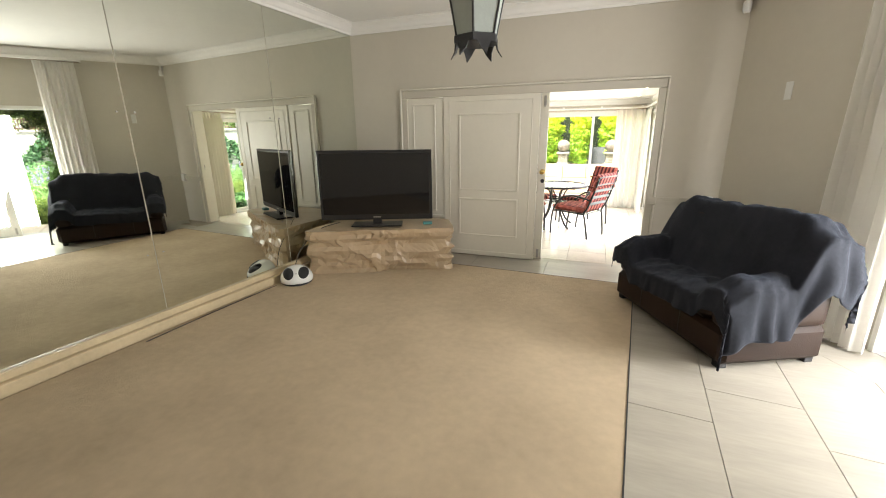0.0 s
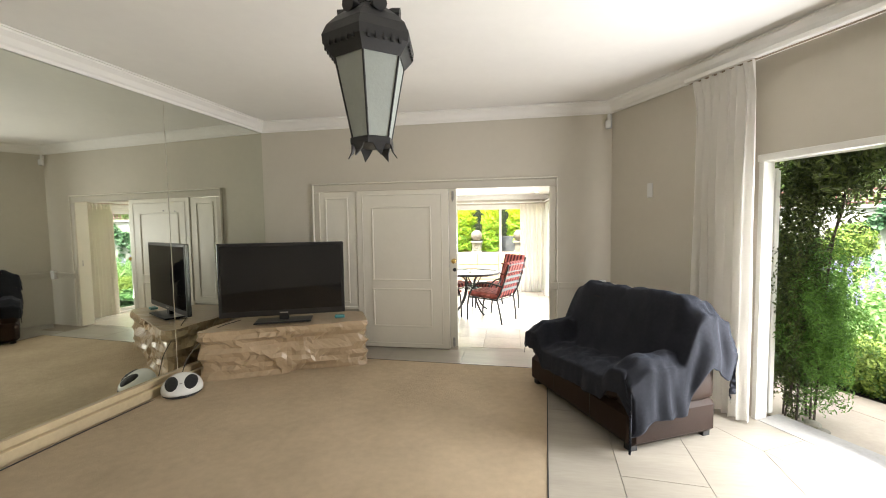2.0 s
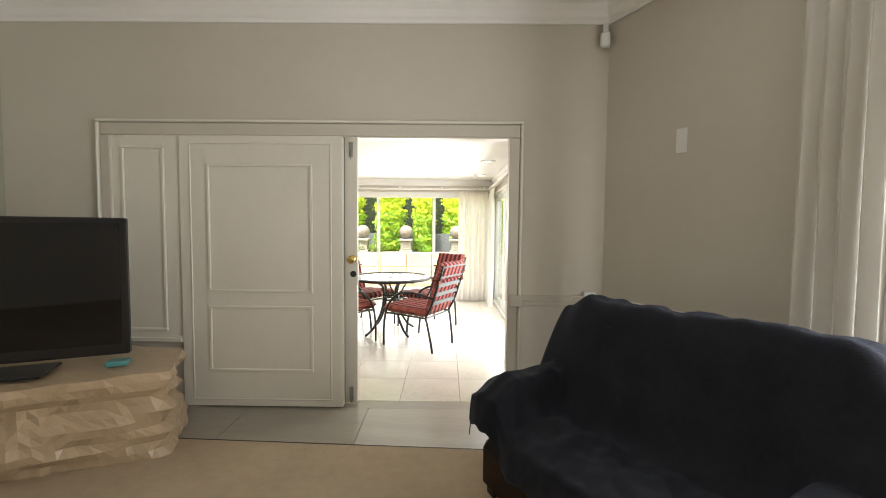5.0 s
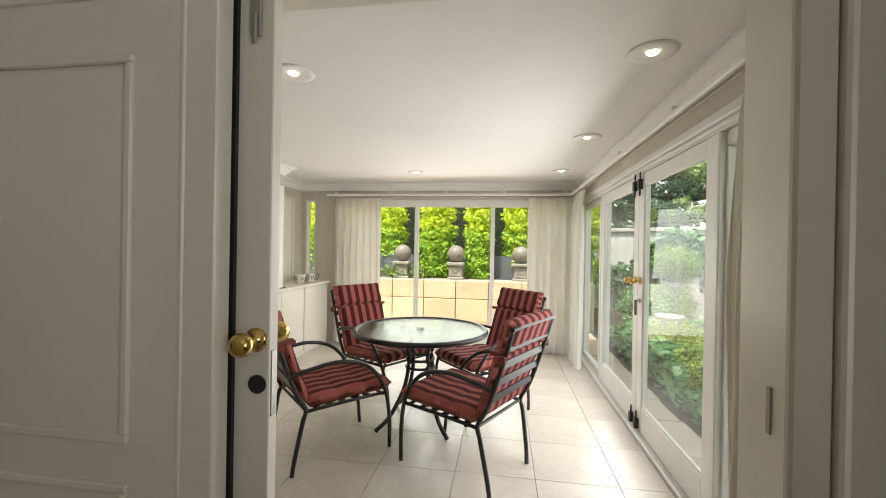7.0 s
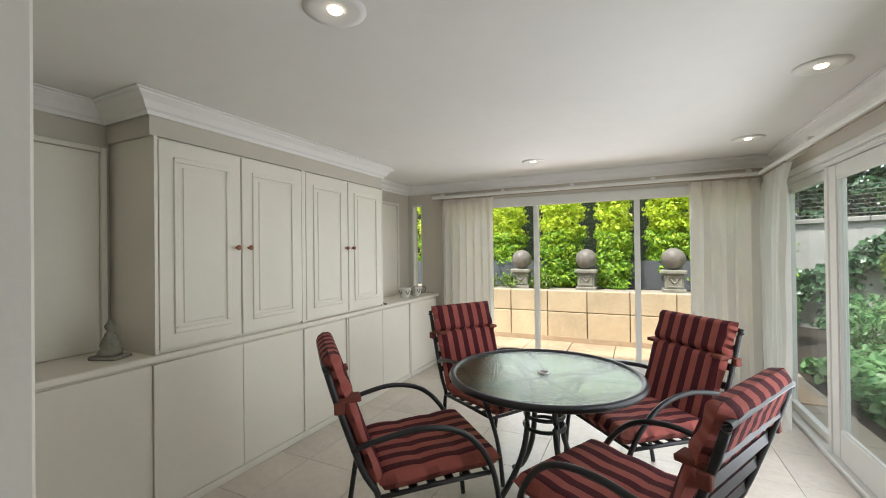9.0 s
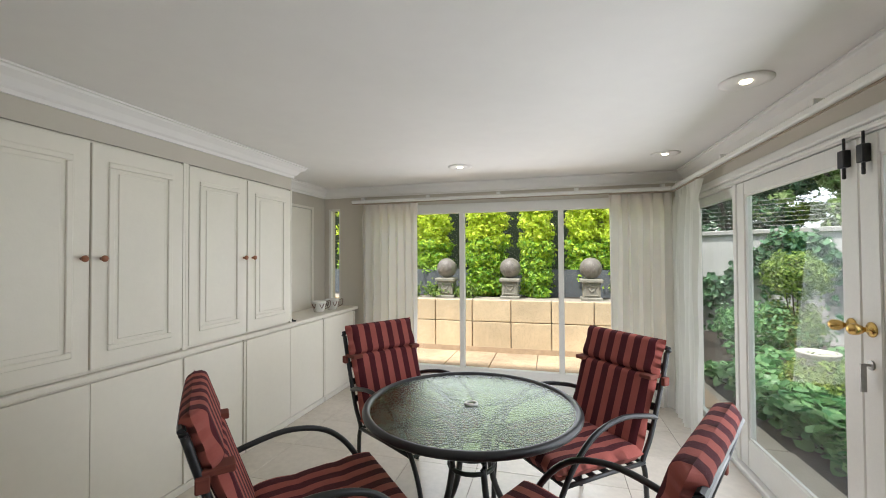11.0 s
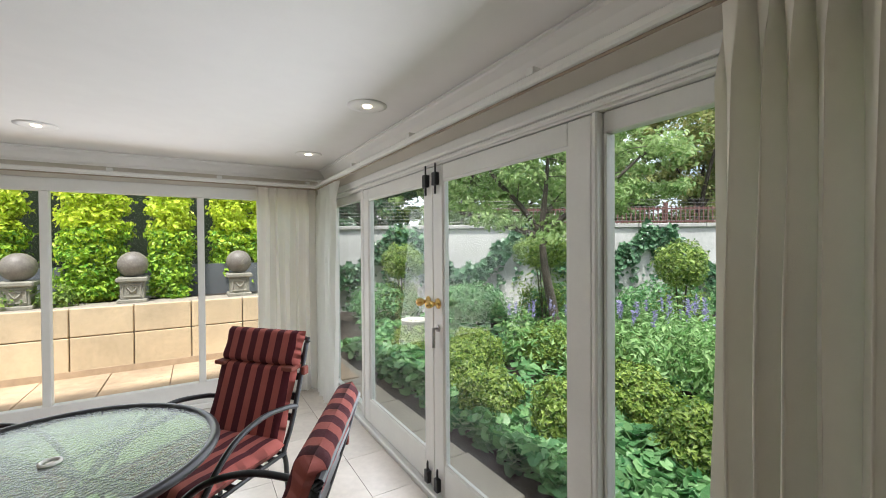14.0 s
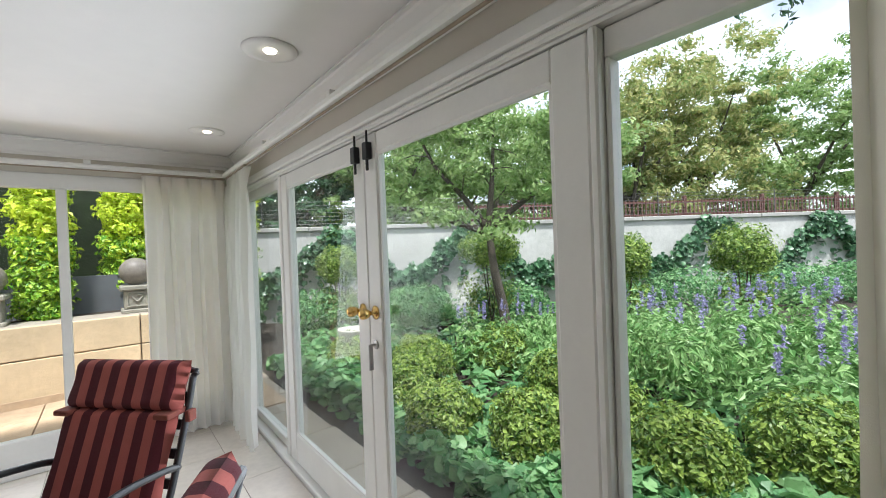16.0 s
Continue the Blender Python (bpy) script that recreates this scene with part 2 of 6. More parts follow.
L_TREE = leaf_mat("tree leaves", (0.17, 0.30, 0.085), (0.42, 0.54, 0.22), 0.5, 0.5)
L_TREE2 = leaf_mat("autumn tree leaves", (0.20, 0.31, 0.09), (0.52, 0.49, 0.20), 0.5, 0.5)
L_SALVIA = leaf_mat("salvia leaves", (0.10, 0.25, 0.06), (0.36, 0.54, 0.22))
L_FLOWER = leaf_mat("violet salvia flowers", (0.25, 0.22, 0.44), (0.44, 0.41, 0.66))
L_CREEPER = leaf_mat("dry creeper leaves", (0.035, 0.055, 0.014), (0.12, 0.16, 0.04))
L_CREEPER2 = leaf_mat("fresh creeper fronds", (0.06, 0.15, 0.025), (0.17, 0.33, 0.06))

# ---- building helpers ----


def mesh_of(bm, name, material, smooth=False):
    me = bpy.data.meshes.new(name)
    bmesh.ops.recalc_face_normals(bm, faces=bm.faces)
    bm.to_mesh(me)
    bm.free()
    me.materials.append(material)
    if smooth:
        me.polygons.foreach_set("use_smooth", [True] * len(me.polygons))
    return me


def part(name, bm, material, parent=None, label="", smooth=False):
    ob = new(name, mesh_of(bm, name, material, smooth))
    if parent is not None:
        ob.parent = parent
    if label:
        ob["label"] = label
    return ob


def thing(name, m, label, category, group="", kind=""):
    ob = new(name)
    ob.empty_display_size = 0.1
    ob.matrix_world = m
    return tagged(ob, label, category, group, kind)


def box(bm, x0, x1, y0, y1, z0, z1, bevel=0.0, m=None, seg=1):
    r = bmesh.ops.create_cube(bm, size=1.0)
    vs = r["verts"]
    for v in vs:
        v.co = Vector((x0 + (v.co.x + .5) * (x1 - x0), y0 + (v.co.y + .5) * (y1 - y0), z0 + (v.co.z + .5) * (z1 - z0)))
    if bevel:
        es = list({e for v in vs for e in v.link_edges})
        out = bmesh.ops.bevel(bm, geom=es, offset=bevel, segments=seg, affect="EDGES", profile=0.6)
        vs = list({v for f in out["faces"] for v in f.verts} | {v for v in vs if v.is_valid})
    if m is not None:
        bmesh.ops.transform(bm, matrix=m, verts=vs)
    return vs


def boxes(*specs, bevel=0.0, m=None):
    bm = bmesh.new()
    for s in specs:
        box(bm, *s, bevel=bevel, m=m)
    return bm


def tube(bm, pts, r, sides=8, closed=False, r2=None):
    pts = [Vector(p) for p in pts]
    n = len(pts)
    rings = []
    up = Vector((0, 0, 1))
    for i, p in enumerate(pts):
        a = pts[(i - 1) % n] if (closed or i > 0) else p
        b = pts[(i + 1) % n] if (closed or i < n - 1) else p
        d = (b - a).normalized()
        s = d.cross(up)
        if s.length < 0.05:
            s = d.cross(Vector((0.3, 1, 0)))
        s.normalize()
        u = s.cross(d)
        rad = r if r2 is None else r + (r2 - r) * i / max(1, n - 1)
        rings.append([bm.verts.new(p + (s * math.cos(2 * math.pi * k / sides) + u * math.sin(2 * math.pi * k / sides)) * rad) for k in range(sides)])
    for i in range(n if closed else n - 1):
        A, B = rings[i], rings[(i + 1) % n]
        for k in range(sides):
            bm.faces.new((A[k], A[(k + 1) % sides], B[(k + 1) % sides], B[k]))
    if not closed:
        bm.faces.new(rings[0][::-1])
        bm.faces.new(rings[-1])
    return bm


def lathe(bm, prof, sides=24, c=(0, 0, 0), turn=0.0, cap=True):
    """Turns a profile of (radius, height) about the upright axis through c."""
    rings = []
    for r, z in prof:
        rings.append([bm.verts.new((c[0] + r * math.cos(turn + 2 * math.pi * k / sides), c[1] + r * math.sin(turn + 2 * math.pi * k / sides), c[2] + z)) for k in range(sides)])
    for A, B in zip(rings, rings[1:]):
        for k in range(sides):
            bm.faces.new((A[k], A[(k + 1) % sides], B[(k + 1) % sides], B[k]))
    if cap:
        bm.faces.new(rings[0][::-1])
        bm.faces.new(rings[-1])
    return bm


def prism(bm, poly, z0, z1):
    lo = [bm.verts.new((x, y, z0)) for x, y in poly]
    hi = [bm.verts.new((x, y, z1)) for x, y in poly]
    n = len(poly)
    for i in range(n):
        bm.faces.new((lo[i], lo[(i + 1) % n], hi[(i + 1) % n], hi[i]))
    bm.faces.new(lo[::-1])
    bm.faces.new(hi)
    return bm


def smooth_path(pts, n=6):
    """Points along a Catmull-Rom curve through pts."""
    p = [Vector(q) for q in pts]
    p = [p[0] * 2 - p[1]] + p + [p[-1] * 2 - p[-2]]
    out = []
    for i in range(1, len(p) - 2):
        for k in range(n):
            t = k / n
            a, b, c, d = p[i - 1:i + 3]
            out.append(0.5 * (2 * b + (c - a) * t + (2 * a - 5 * b + 4 * c - d) * t * t + (3 * b - a - 3 * c + d) * t ** 3))
    out.append(p[-2])
    return out


def structure(name, bm, material, label="", smooth=False):
    return tagged(part(name, bm, material, None, label, smooth), kind="structure")


def frame_m(p, xdir):
    """A pose at p whose x axis runs along xdir on the level."""
    return Matrix.Translation(p) @ Matrix.Rotation(math.atan2(xdir[1], xdir[0]), 4, "Z")


OBM = frame_m(OB0, OBL)                   # x along the slanted wall, +y to the garden
MIRD = Vector((-0.07, -1, 0)).normalized()
MIRM = frame_m((-2.60, 0, 0), MIRD)       # x along the mirror wall away from the corner; -y into the wall

# ---- large structure ----
CEIL_L, CEIL_S = 2.97, 2.262
GROUND = -0.06

# ground outdoors: one sheet to the horizon, soil near the house
bm = bmesh.new()
prism(bm, [(-400, -400), (400, -400), (400, 400), (-400, 400)], -1.2, -0.12)
structure("ground", bm, M_LAWN, "grass and soil reaching to the distance")
bm = bmesh.new()
prism(bm, [(1.9, -9), (16, -9), (16, 14), (1.9, 14)], -0.14, -0.085)
structure("garden_bed", bm, M_SOIL, "dark planted garden soil")

# living room floor slab and sunroom slab
bm = bmesh.new()
prism(bm, [(-3.4, -7.2), (4.0, -7.2), (4.0, -4.35), (1.98, 0.1), (-2.9, 0.1)], -0.25, -0.012)
structure("floor_living_room", bm, M_GROUT, "screed under the stone floor")
structure("floor_sunroom", boxes((-2.6, 1.72, 0.1, 4.78, -0.25, -0.012)), M_TILEBED, "grout bed of the tiled floor")

# carpet, slightly askew to the partition
bm = bmesh.new()
prism(bm, [(-2.60, -0.42), (0.93, -0.57), (1.055, -0.575), (0.62, -5.7), (0.52, -7.0), (-2.98, -7.0), (-2.78, -4.0), (-2.62, -1.6)], -0.012, 0.006)
structure("carpet", bm, M_CARPET, "beige loop-pile fitted carpet with faint stains")
bm = bmesh.new()
prism(bm, [(1.055, -0.575), (1.063, -0.575), (0.628, -5.7), (0.528, -7.0), (0.52, -7.0), (0.62, -5.7)], -0.010, 0.009)
prism(bm, [(-2.60, -0.42), (0.93, -0.57), (0.93, -0.563), (-2.60, -0.413)], -0.010, 0.008)
structure("carpet_edge_trim", bm, M_DARK, "thin dark edging strip of the carpet")

# walls: partition with the wide door opening
PT = 0.20
structure("wall_partition", boxes((-3.1, -1.86, 0, PT, -0.1, 3.1), (1.2, 1.9, 0, PT, -0.1, 3.1), (-1.86, 1.2, 0, PT, 2.105, 3.1), (-1.86, -1.30, 0.004, PT, -0.1, 0.50)), M_WALL, "greige painted partition wall")
# mirror wall
bm = boxes((-0.1, 7.4, -0.25, -0.012, -0.1, 3.1), m=MIRM)
structure("wall_mirror", bm, M_WALL, "greige wall behind the mirrors")
structure("wall_south", boxes((-3.5, 4.1, -7.3, -7.0, -0.1, 3.1)), M_WALL, "greige back wall")
structure("wall_east", boxes((3.58, 3.8, -7.1, -3.35, -0.1, 3.1)), M_WALL, "greige side wall")
# slanted garden wall with the french door opening
D0, D1, DH = 1.70, 3.24, 2.06
structure("wall_garden", boxes((-0.02, D0 - 0.045, 0, 0.10, -0.1, 3.1), (D0 - 0.045, D1, 0, 0.10, DH, 3.1), (D1, 4.1, 0, 0.10, -0.1, 3.1), m=OBM), M_WALL, "greige wall with a garden door")
bm = bmesh.new()
prism(bm, [(-3.4, -7.3), (4.0, -7.3), (4.0, -4.3), (2.1, 0.1), (-2.9, 0.1)], CEIL_L, CEIL_L + 0.2)
structure("ceiling_living_room", bm, M_CEIL, "white plaster ceiling")
structure("ceiling_sunroom", boxes((-2.6, 1.85, 0.1, 4.85, CEIL_S, CEIL_S + 0.25)), M_CEIL, "white plaster ceiling")
# sunroom walls
WX, FY = 1.60, 4.60
structure("wall_west", boxes((-2.5, -2.30, PT, FY + 0.15, -0.1, 2.4)), M_WALL, "greige wall")
structure("wall_far", boxes((-2.30, -2.245, FY, FY + 0.15, -0.1, 2.4), (-2.09, -1.72, FY, FY + 0.15, -0.1, 2.4), (-2.245, -2.09, FY, FY + 0.15, -0.1, 0.93), (-2.245, -2.09, FY, FY + 0.15, 2.03, 2.4), (-1.72, WX + 0.1, FY, FY + 0.15, 2.04, 2.4), (1.48, WX + 0.1, FY, FY + 0.15, -0.1, 2.04)), M_WALL, "greige wall above the window")
structure("wall_doors_head", boxes((WX, WX + 0.12, PT, FY, 2.02, 2.4)), M_WALL, "greige wall above the glazed doors")
structure("wall_sunroom_corner", boxes((1.9, 2.35, 0.0, 0.16, -0.1, 2.9)), M_WALL, "outer return of the partition")


def cornice(name, pts, z, size, closed=False):
    """A coved plaster moulding swept along the top of walls; pts run so that the room lies to the right."""
    prof = [(0, -size), (size * .12, -size), (size * .16, -size * .82), (size * .3, -size * .72), (size * .5, -size * .42), (size * .82, -size * .2), (size * .86, -size * .1), (size, -size * .08), (size, 0)]
    P = [Vector((x, y, 0)) for x, y in pts]
    bm = bmesh.new()
    rings = []
    for i, p in enumerate(P):
        d0 = (P[i] - P[i - 1]).normalized() if i else (P[1] - P[0]).normalized()
        d1 = (P[i + 1] - P[i]).normalized() if i < len(P) - 1 else d0
        n0, n1 = Vector((d0.y, -d0.x, 0)), Vector((d1.y, -d1.x, 0))
        nn = (n0 + n1).normalized()
        nn = nn / max(0.3, nn.dot(n0))
        rings.append([bm.verts.new(p + nn * a + Vector((0, 0, z + b))) for a, b in prof])
    for A, B in zip(rings, rings[1:]):
        for k in range(len(prof) - 1):
            bm.faces.new((A[k], A[k + 1], B[k + 1], B[k]))
    return structure(name, bm, M_CEIL, "white moulded plaster cornice")


mw = [(-2.60 + MIRD.x * s, MIRD.y * s) for s in (7.0, 0)]
e0 = ob_pt(4.0)
cornice("cornice_living_room", [mw[0], (-2.598, -0.002), (1.838, -0.002), (e0.x, e0.y)], CEIL_L - 0.002, 0.125)
cornice("cornice_sunroom", [(-2.298, PT + .01), (-2.298, 1.20), (-1.872, 1.20), (-1.872, 3.36), (-2.298, 3.36), (-2.298, FY - .002), (WX - .002, FY - .002), (WX - .002, PT + .01)], CEIL_S - 0.002, 0.105)

# mirrors: five tall sheets on a stone plinth
for i, (a, b) in enumerate(((0.004, 1.447), (1.453, 2.897), (2.903, 4.347), (4.353, 5.797), (5.803, 6.9))):
    w = thing("wall_mirror_sheet", MIRM @ Matrix.Translation((a, 0, 0.145)), "tall frameless wall mirror, slightly aged silvering", "mirror", "wall mirrors")
    bm = bmesh.new()
    box(bm, 0, b - a, -0.012, -0.004, 0, 2.70, 0.002)
    part("glass", bm, M_MIRROR, w)
    for zz in (0.5, 1.62):
        for xx in (0.06, b - a - 0.06):
            bm = bmesh.new()
            lathe(bm, [(0.007, 0), (0.007, 0.004), (0.002, 0.006)], 10)
            bmesh.ops.rotate(bm, verts=bm.verts, matrix=Matrix.Rotation(radians(-90), 3, "X"))
            bmesh.ops.translate(bm, verts=bm.verts, vec=(xx, -0.004, zz))
            part("screw_cap", bm, M_STEEL, w)
bm = bmesh.new()
box(bm, 0.0, 7.0, -0.012, 0.075, -0.01, 0.085, 0.006, MIRM)
box(bm, 0.0, 7.0, -0.011, 0.03, 0.085, 0.143, 0.005, MIRM)
structure("plinth", bm, M_PLINTH, "tan stone plinth under the mirrors")

# double chair rail on partition and garden wall
for nm, m, a, b in (("chair_rail_partition", Matrix.Identity(4), 1.233, 1.835),):
    bm = bmesh.new()
    for z0, z1, d in ((0.80, 0.835, 0.012), (0.835, 0.862, 0.022), (0.862, 0.878, 0.03)):
        box(bm, a, b, -d, -0.001, z0, z1, 0.004)
    box(bm, 1.145, 1.24, -0.062, -0.0395, 0.797, 0.885, 0.008)
    structure(nm, bm, M_WALL, "moulded dado rail")
bm = bmesh.new()
for z0, z1, d in ((0.80, 0.835, 0.012), (0.835, 0.862, 0.022), (0.862, 0.878, 0.03)):
    box(bm, 0.01, 1.12, -d, -0.001, z0, z1, 0.004, OBM)
structure("chair_rail_garden_wall", bm, M_WALL, "moulded dado rail")

# ---- sliding panelled doors in the partition ----


def mould(bm, x0, x1, z0, z1, y, w=0.022, d=0.012):
    """A raised rectangular moulding on a panel whose face is at y (facing -y)."""
    for a in ((x0, x1, z0, z0 + w), (x0, x1, z1 - w, z1), (x0, x0 + w, z0 + w, z1 - w), (x1 - w, x1, z0 + w, z1 - w)):
        box(bm, a[0], a[1], y - d, y + 0.002, a[2], a[3], 0.004)


arch = thing("door_frame_wide", Matrix.Identity(4), "white painted architrave round the wide doorway", "door frame", kind="structure")
bm = boxes((-1.875, -1.80, -0.022, 0.0, 0.50, 2.03), (1.135, 1.21, -0.022, -0.0, 0.0, 2.03), (-1.875, 1.21, -0.022, 0.0, 2.034, 2.125), bevel=0.006)
part("architrave", bm, M_WALL, arch)
bm = boxes((1.211, 1.232, -0.038, -0.001, 0.0, 2.126), (-1.895, 1.232, -0.038, -0.001, 2.127, 2.148), (-1.895, -1.876, -0.038, -0.001, 0.50, 2.126), bevel=0.006)
part("outer_moulding", bm, M_WHITE, arch)
bm = boxes((1.15, 1.198, 0.0, 0.18, 0, 2.08), (-1.80, 1.15, 0.0, 0.045, 2.055, 2.10), (-1.80, 1.15, 0.115, PT + 0.02, 2.055, 2.10), bevel=0.004)
part("jamb", bm, M_WHITE, arch)
bm = boxes((1.1445, 1.149, 0.055, 0.068, 0.99, 1.09), bevel=0.001)
part("strike_plate", bm, M_STEEL, arch)
side = thing("door_side_panel", Matrix.Identity(4), "narrow white fixed panel beside the doors", "door panel", kind="structure")
bm = boxes((-1.80, -1.30, -0.005, 0.02, 0.50, 2.03), (-1.80, -1.30, -0.03, -0.006, 0.50, 0.53), bevel=0.003)
mould(bm, -1.73, -1.41, 0.58, 1.96, -0.005)
part("panel", bm, M_WHITE, side)
door1 = thing("door_1", Matrix.Identity(4), "white two-panel wooden door, closed", "door", kind="structure")
bm = boxes((-1.295, -0.09, -0.02, 0.037, 0.012, 2.035), bevel=0.004)
mould(bm, -1.22, -0.17, 0.06, 1.985, -0.02, 0.014, 0.006)
mould(bm, -1.09, -0.31, 0.88, 1.83, -0.02)
mould(bm, -1.09, -0.31, 0.28, 0.78, -0.02)
part("panel", bm, M_WHITE, door1)
door2 = thing("door_2", Matrix.Identity(4), "white sliding door pushed open, brass knob", "door", kind="structure")
bm = boxes((-1.20, 0.0, 0.066, 0.108, 0.012, 2.05), bevel=0.003)
part("panel", bm, M_WHITE, door2)


def door_knob(parent, x, y, z, sgn, r=0.03, m_=None):
    """A brass knob on a rose; sgn -1 faces -y."""
    bm = bmesh.new()
    lathe(bm, [(0.031, 0), (0.031, 0.004), (0.024, 0.009), (0.011, 0.012), (0.010, 0.03), (0.017, 0.036), (r * .93, 0.05), (r, 0.062), (r * .9, 0.074), (r * .5, 0.082), (0.004, 0.084)], 20)
    bmesh.ops.rotate(bm, verts=bm.verts, matrix=Matrix.Rotation(radians(90 * -sgn * -1), 3, "X") if sgn < 0 else Matrix.Rotation(radians(-90), 3, "X"))
    if sgn < 0:
        for v in bm.verts:
            v.co.y = -abs(v.co.y)
    bmesh.ops.translate(bm, verts=bm.verts, vec=(x, y, z))
    if m_ is not None:
        bmesh.ops.transform(bm, matrix=m_, verts=bm.verts)
    return part("door_knob", bm, M_BRASS, parent, "polished brass knob", True)


# dark strip added on the leaf so the gap between both doors reads dark
part("gap_strip", boxes((-0.17, -0.093, 0.052, 0.065, 0.02, 2.04)), M_DARK, door2, "dark strip added to darken the gap at the sliding door")
door_knob(door2, -0.035, 0.066, 1.128, -1)
door_knob(door2, -0.035, 0.108, 1.128, 1)
bm = bmesh.new()
lathe(bm, [(0.024, 0), (0.024, 0.004), (0.008, 0.005)], 16)
bmesh.ops.rotate(bm, verts=bm.verts, matrix=Matrix.Rotation(radians(90), 3, "X"))
bmesh.ops.translate(bm, verts=bm.verts, vec=(-0.03, 0.066, 1.015))
part("escutcheon", bm, M_DARK, door2, "dark oval keyhole cover")
part("lock_plate", boxes((-0.001, 0.003, 0.076, 0.098, 0.93, 1.10), bevel=0.001), M_STEEL, door2)
for z0 in (1.9, 0.03):
    bm = boxes((-0.06, -0.03, 0.056, 0.066, z0, z0 + 0.11), (-0.05, -0.04, 0.050, 0.058, z0 - 0.02, z0 + 0.06), bevel=0.003)
    part("bolt", bm, M_STEEL, door2, "steel surface bolt")

# ---- french doors of the living room ----


def pane(name, parent, bm):
    ob = part(name, bm, M_GLASS, parent)
    ob.visible_shadow = False
    return ob


fd = thing("french_door_frame", OBM, "white wooden garden door frame", "door frame", kind="structure")
bm = boxes((D0 - 0.05, D0 - 0.008, -0.02, 0.10, 0, DH - 0.02), (D1 - 0.05, D1 + 0.03, -0.02, 0.13, 0, DH - 0.02), (D0 - 0.06, D1 + 0.06, -0.025, 0.13, DH - 0.02, DH + 0.035), bevel=0.006)
part("jamb", bm, M_FRAME, fd)
part("threshold", boxes((D0 - 0.02, D1 + 0.02, -0.01, 0.26, -0.1, 0.004), bevel=0.004), M_COPE, fd)


def glazed_leaf(name, m, w, h, stile, rail_b, rail_t, label, depth=0.045):
    """A glazed door leaf: x 0..w, y 0..depth, z 0..h."""
    d = thing(name, m, label, "glass door", kind="structure")
    part("stile", boxes((0, stile, 0, depth, 0, h), bevel=0.005), M_FRAME, d)
    part("stile", boxes((w - stile, w, 0, depth, 0, h), bevel=0.005), M_FRAME, d)
    part("rail", boxes((stile, w - stile, 0.002, depth - 0.002, 0, rail_b), bevel=0.005), M_FRAME, d)
    part("rail", boxes((stile, w - stile, 0.002, depth - 0.002, h - rail_t, h), bevel=0.005), M_FRAME, d)
    pane("pane", d, boxes((stile - 0.01, w - stile + 0.01, depth * .45, depth * .45 + 0.005, rail_b - 0.01, h - rail_t + 0.01)))
    bm = bmesh.new()
    for a in ((stile, stile + 0.012, rail_b, h - rail_t), (w - stile - 0.012, w - stile, rail_b, h - rail_t)):
        box(bm, a[0], a[1], 0.008, 0.018, a[2], a[3])
    for a in ((rail_b, rail_b + 0.012), (h - rail_t - 0.012, h - rail_t)):
        box(bm, stile + 0.012, w - stile - 0.012, 0.008, 0.018, a[0], a[1])
    part("glazing_bead", bm, M_FRAME, d)
    return d


leaf = glazed_leaf("french_door_leaf", OBM @ Matrix.Translation((2.43, 0.06, 0.012)), 0.755, 2.02, 0.105, 0.16, 0.11, "white glazed garden door, closed, brass knob")
door_knob(leaf, 0.055, 0.0, 1.10, -1, 0.026)
bm = bmesh.new()
lathe(bm, [(0.022, 0), (0.022, 0.005), (0.006, 0.006)], 16)
bmesh.ops.rotate(bm, verts=bm.verts, matrix=Matrix.Rotation(radians(90), 3, "X"))
bmesh.ops.translate(bm, verts=bm.verts, vec=(0.055, 0, 0.97))
part("escutcheon", bm, M_DARK, leaf)
for z0 in (1.85, 0.03):
    part("bolt", boxes((0.04, 0.07, -0.012, 0, z0, z0 + 0.1), (0.05, 0.06, -0.018, -0.010, z0 - 0.015, z0 + 0.05), bevel=0.003), M_STEEL, leaf, "steel surface bolt")
opened = glazed_leaf("french_door_leaf", OBM @ Matrix.Translation((1.66, 0.16, 0.012)) @ Matrix.Rotation(radians(172), 4, "Z") @ Matrix.Translation((0.0, -0.05, 0)), 0.66, 1.985, 0.105, 0.16, 0.11, "white glazed garden door folded back open against the wall")

# ---- glazed wall of the sunroom ----
RM = frame_m((WX, 0, 0), (0, 1))            # x along the wall into the depth; -y to the garden


def gz(y0, y1, z0, z1, a=0.0, b=0.07):
    """A box on the glazed wall: along y0..y1, set a..b behind the inner face."""
    return (WX + a, WX + b, y0, y1, z0, z1)


gw = thing("glazed_wall_frame", Matrix.Identity(4), "white wooden frame of the garden glazing", "window frame", kind="structure")
part("head", boxes(gz(PT, FY, 1.955, 2.02, 0.0, 0.12), bevel=0.006), M_FRAME, gw)
part("head_moulding", boxes(gz(PT + .01, FY - .01, 1.99, 2.045, -0.03, -0.001), gz(PT + .01, FY - .01, 1.962, 1.989, -0.015, -0.001), bevel=0.008), M_FRAME, gw)
part("sill", boxes(gz(PT, FY, -0.1, 0.03, -0.03, 0.14), bevel=0.008), M_FRAME, gw)
for a, b in ((1.213, 1.237), (3.524, 3.58), (4.50, 4.60)):
    part("post", boxes(gz(a, b, 0.03, 1.955, -0.002, 0.1), bevel=0.006), M_FRAME, gw)
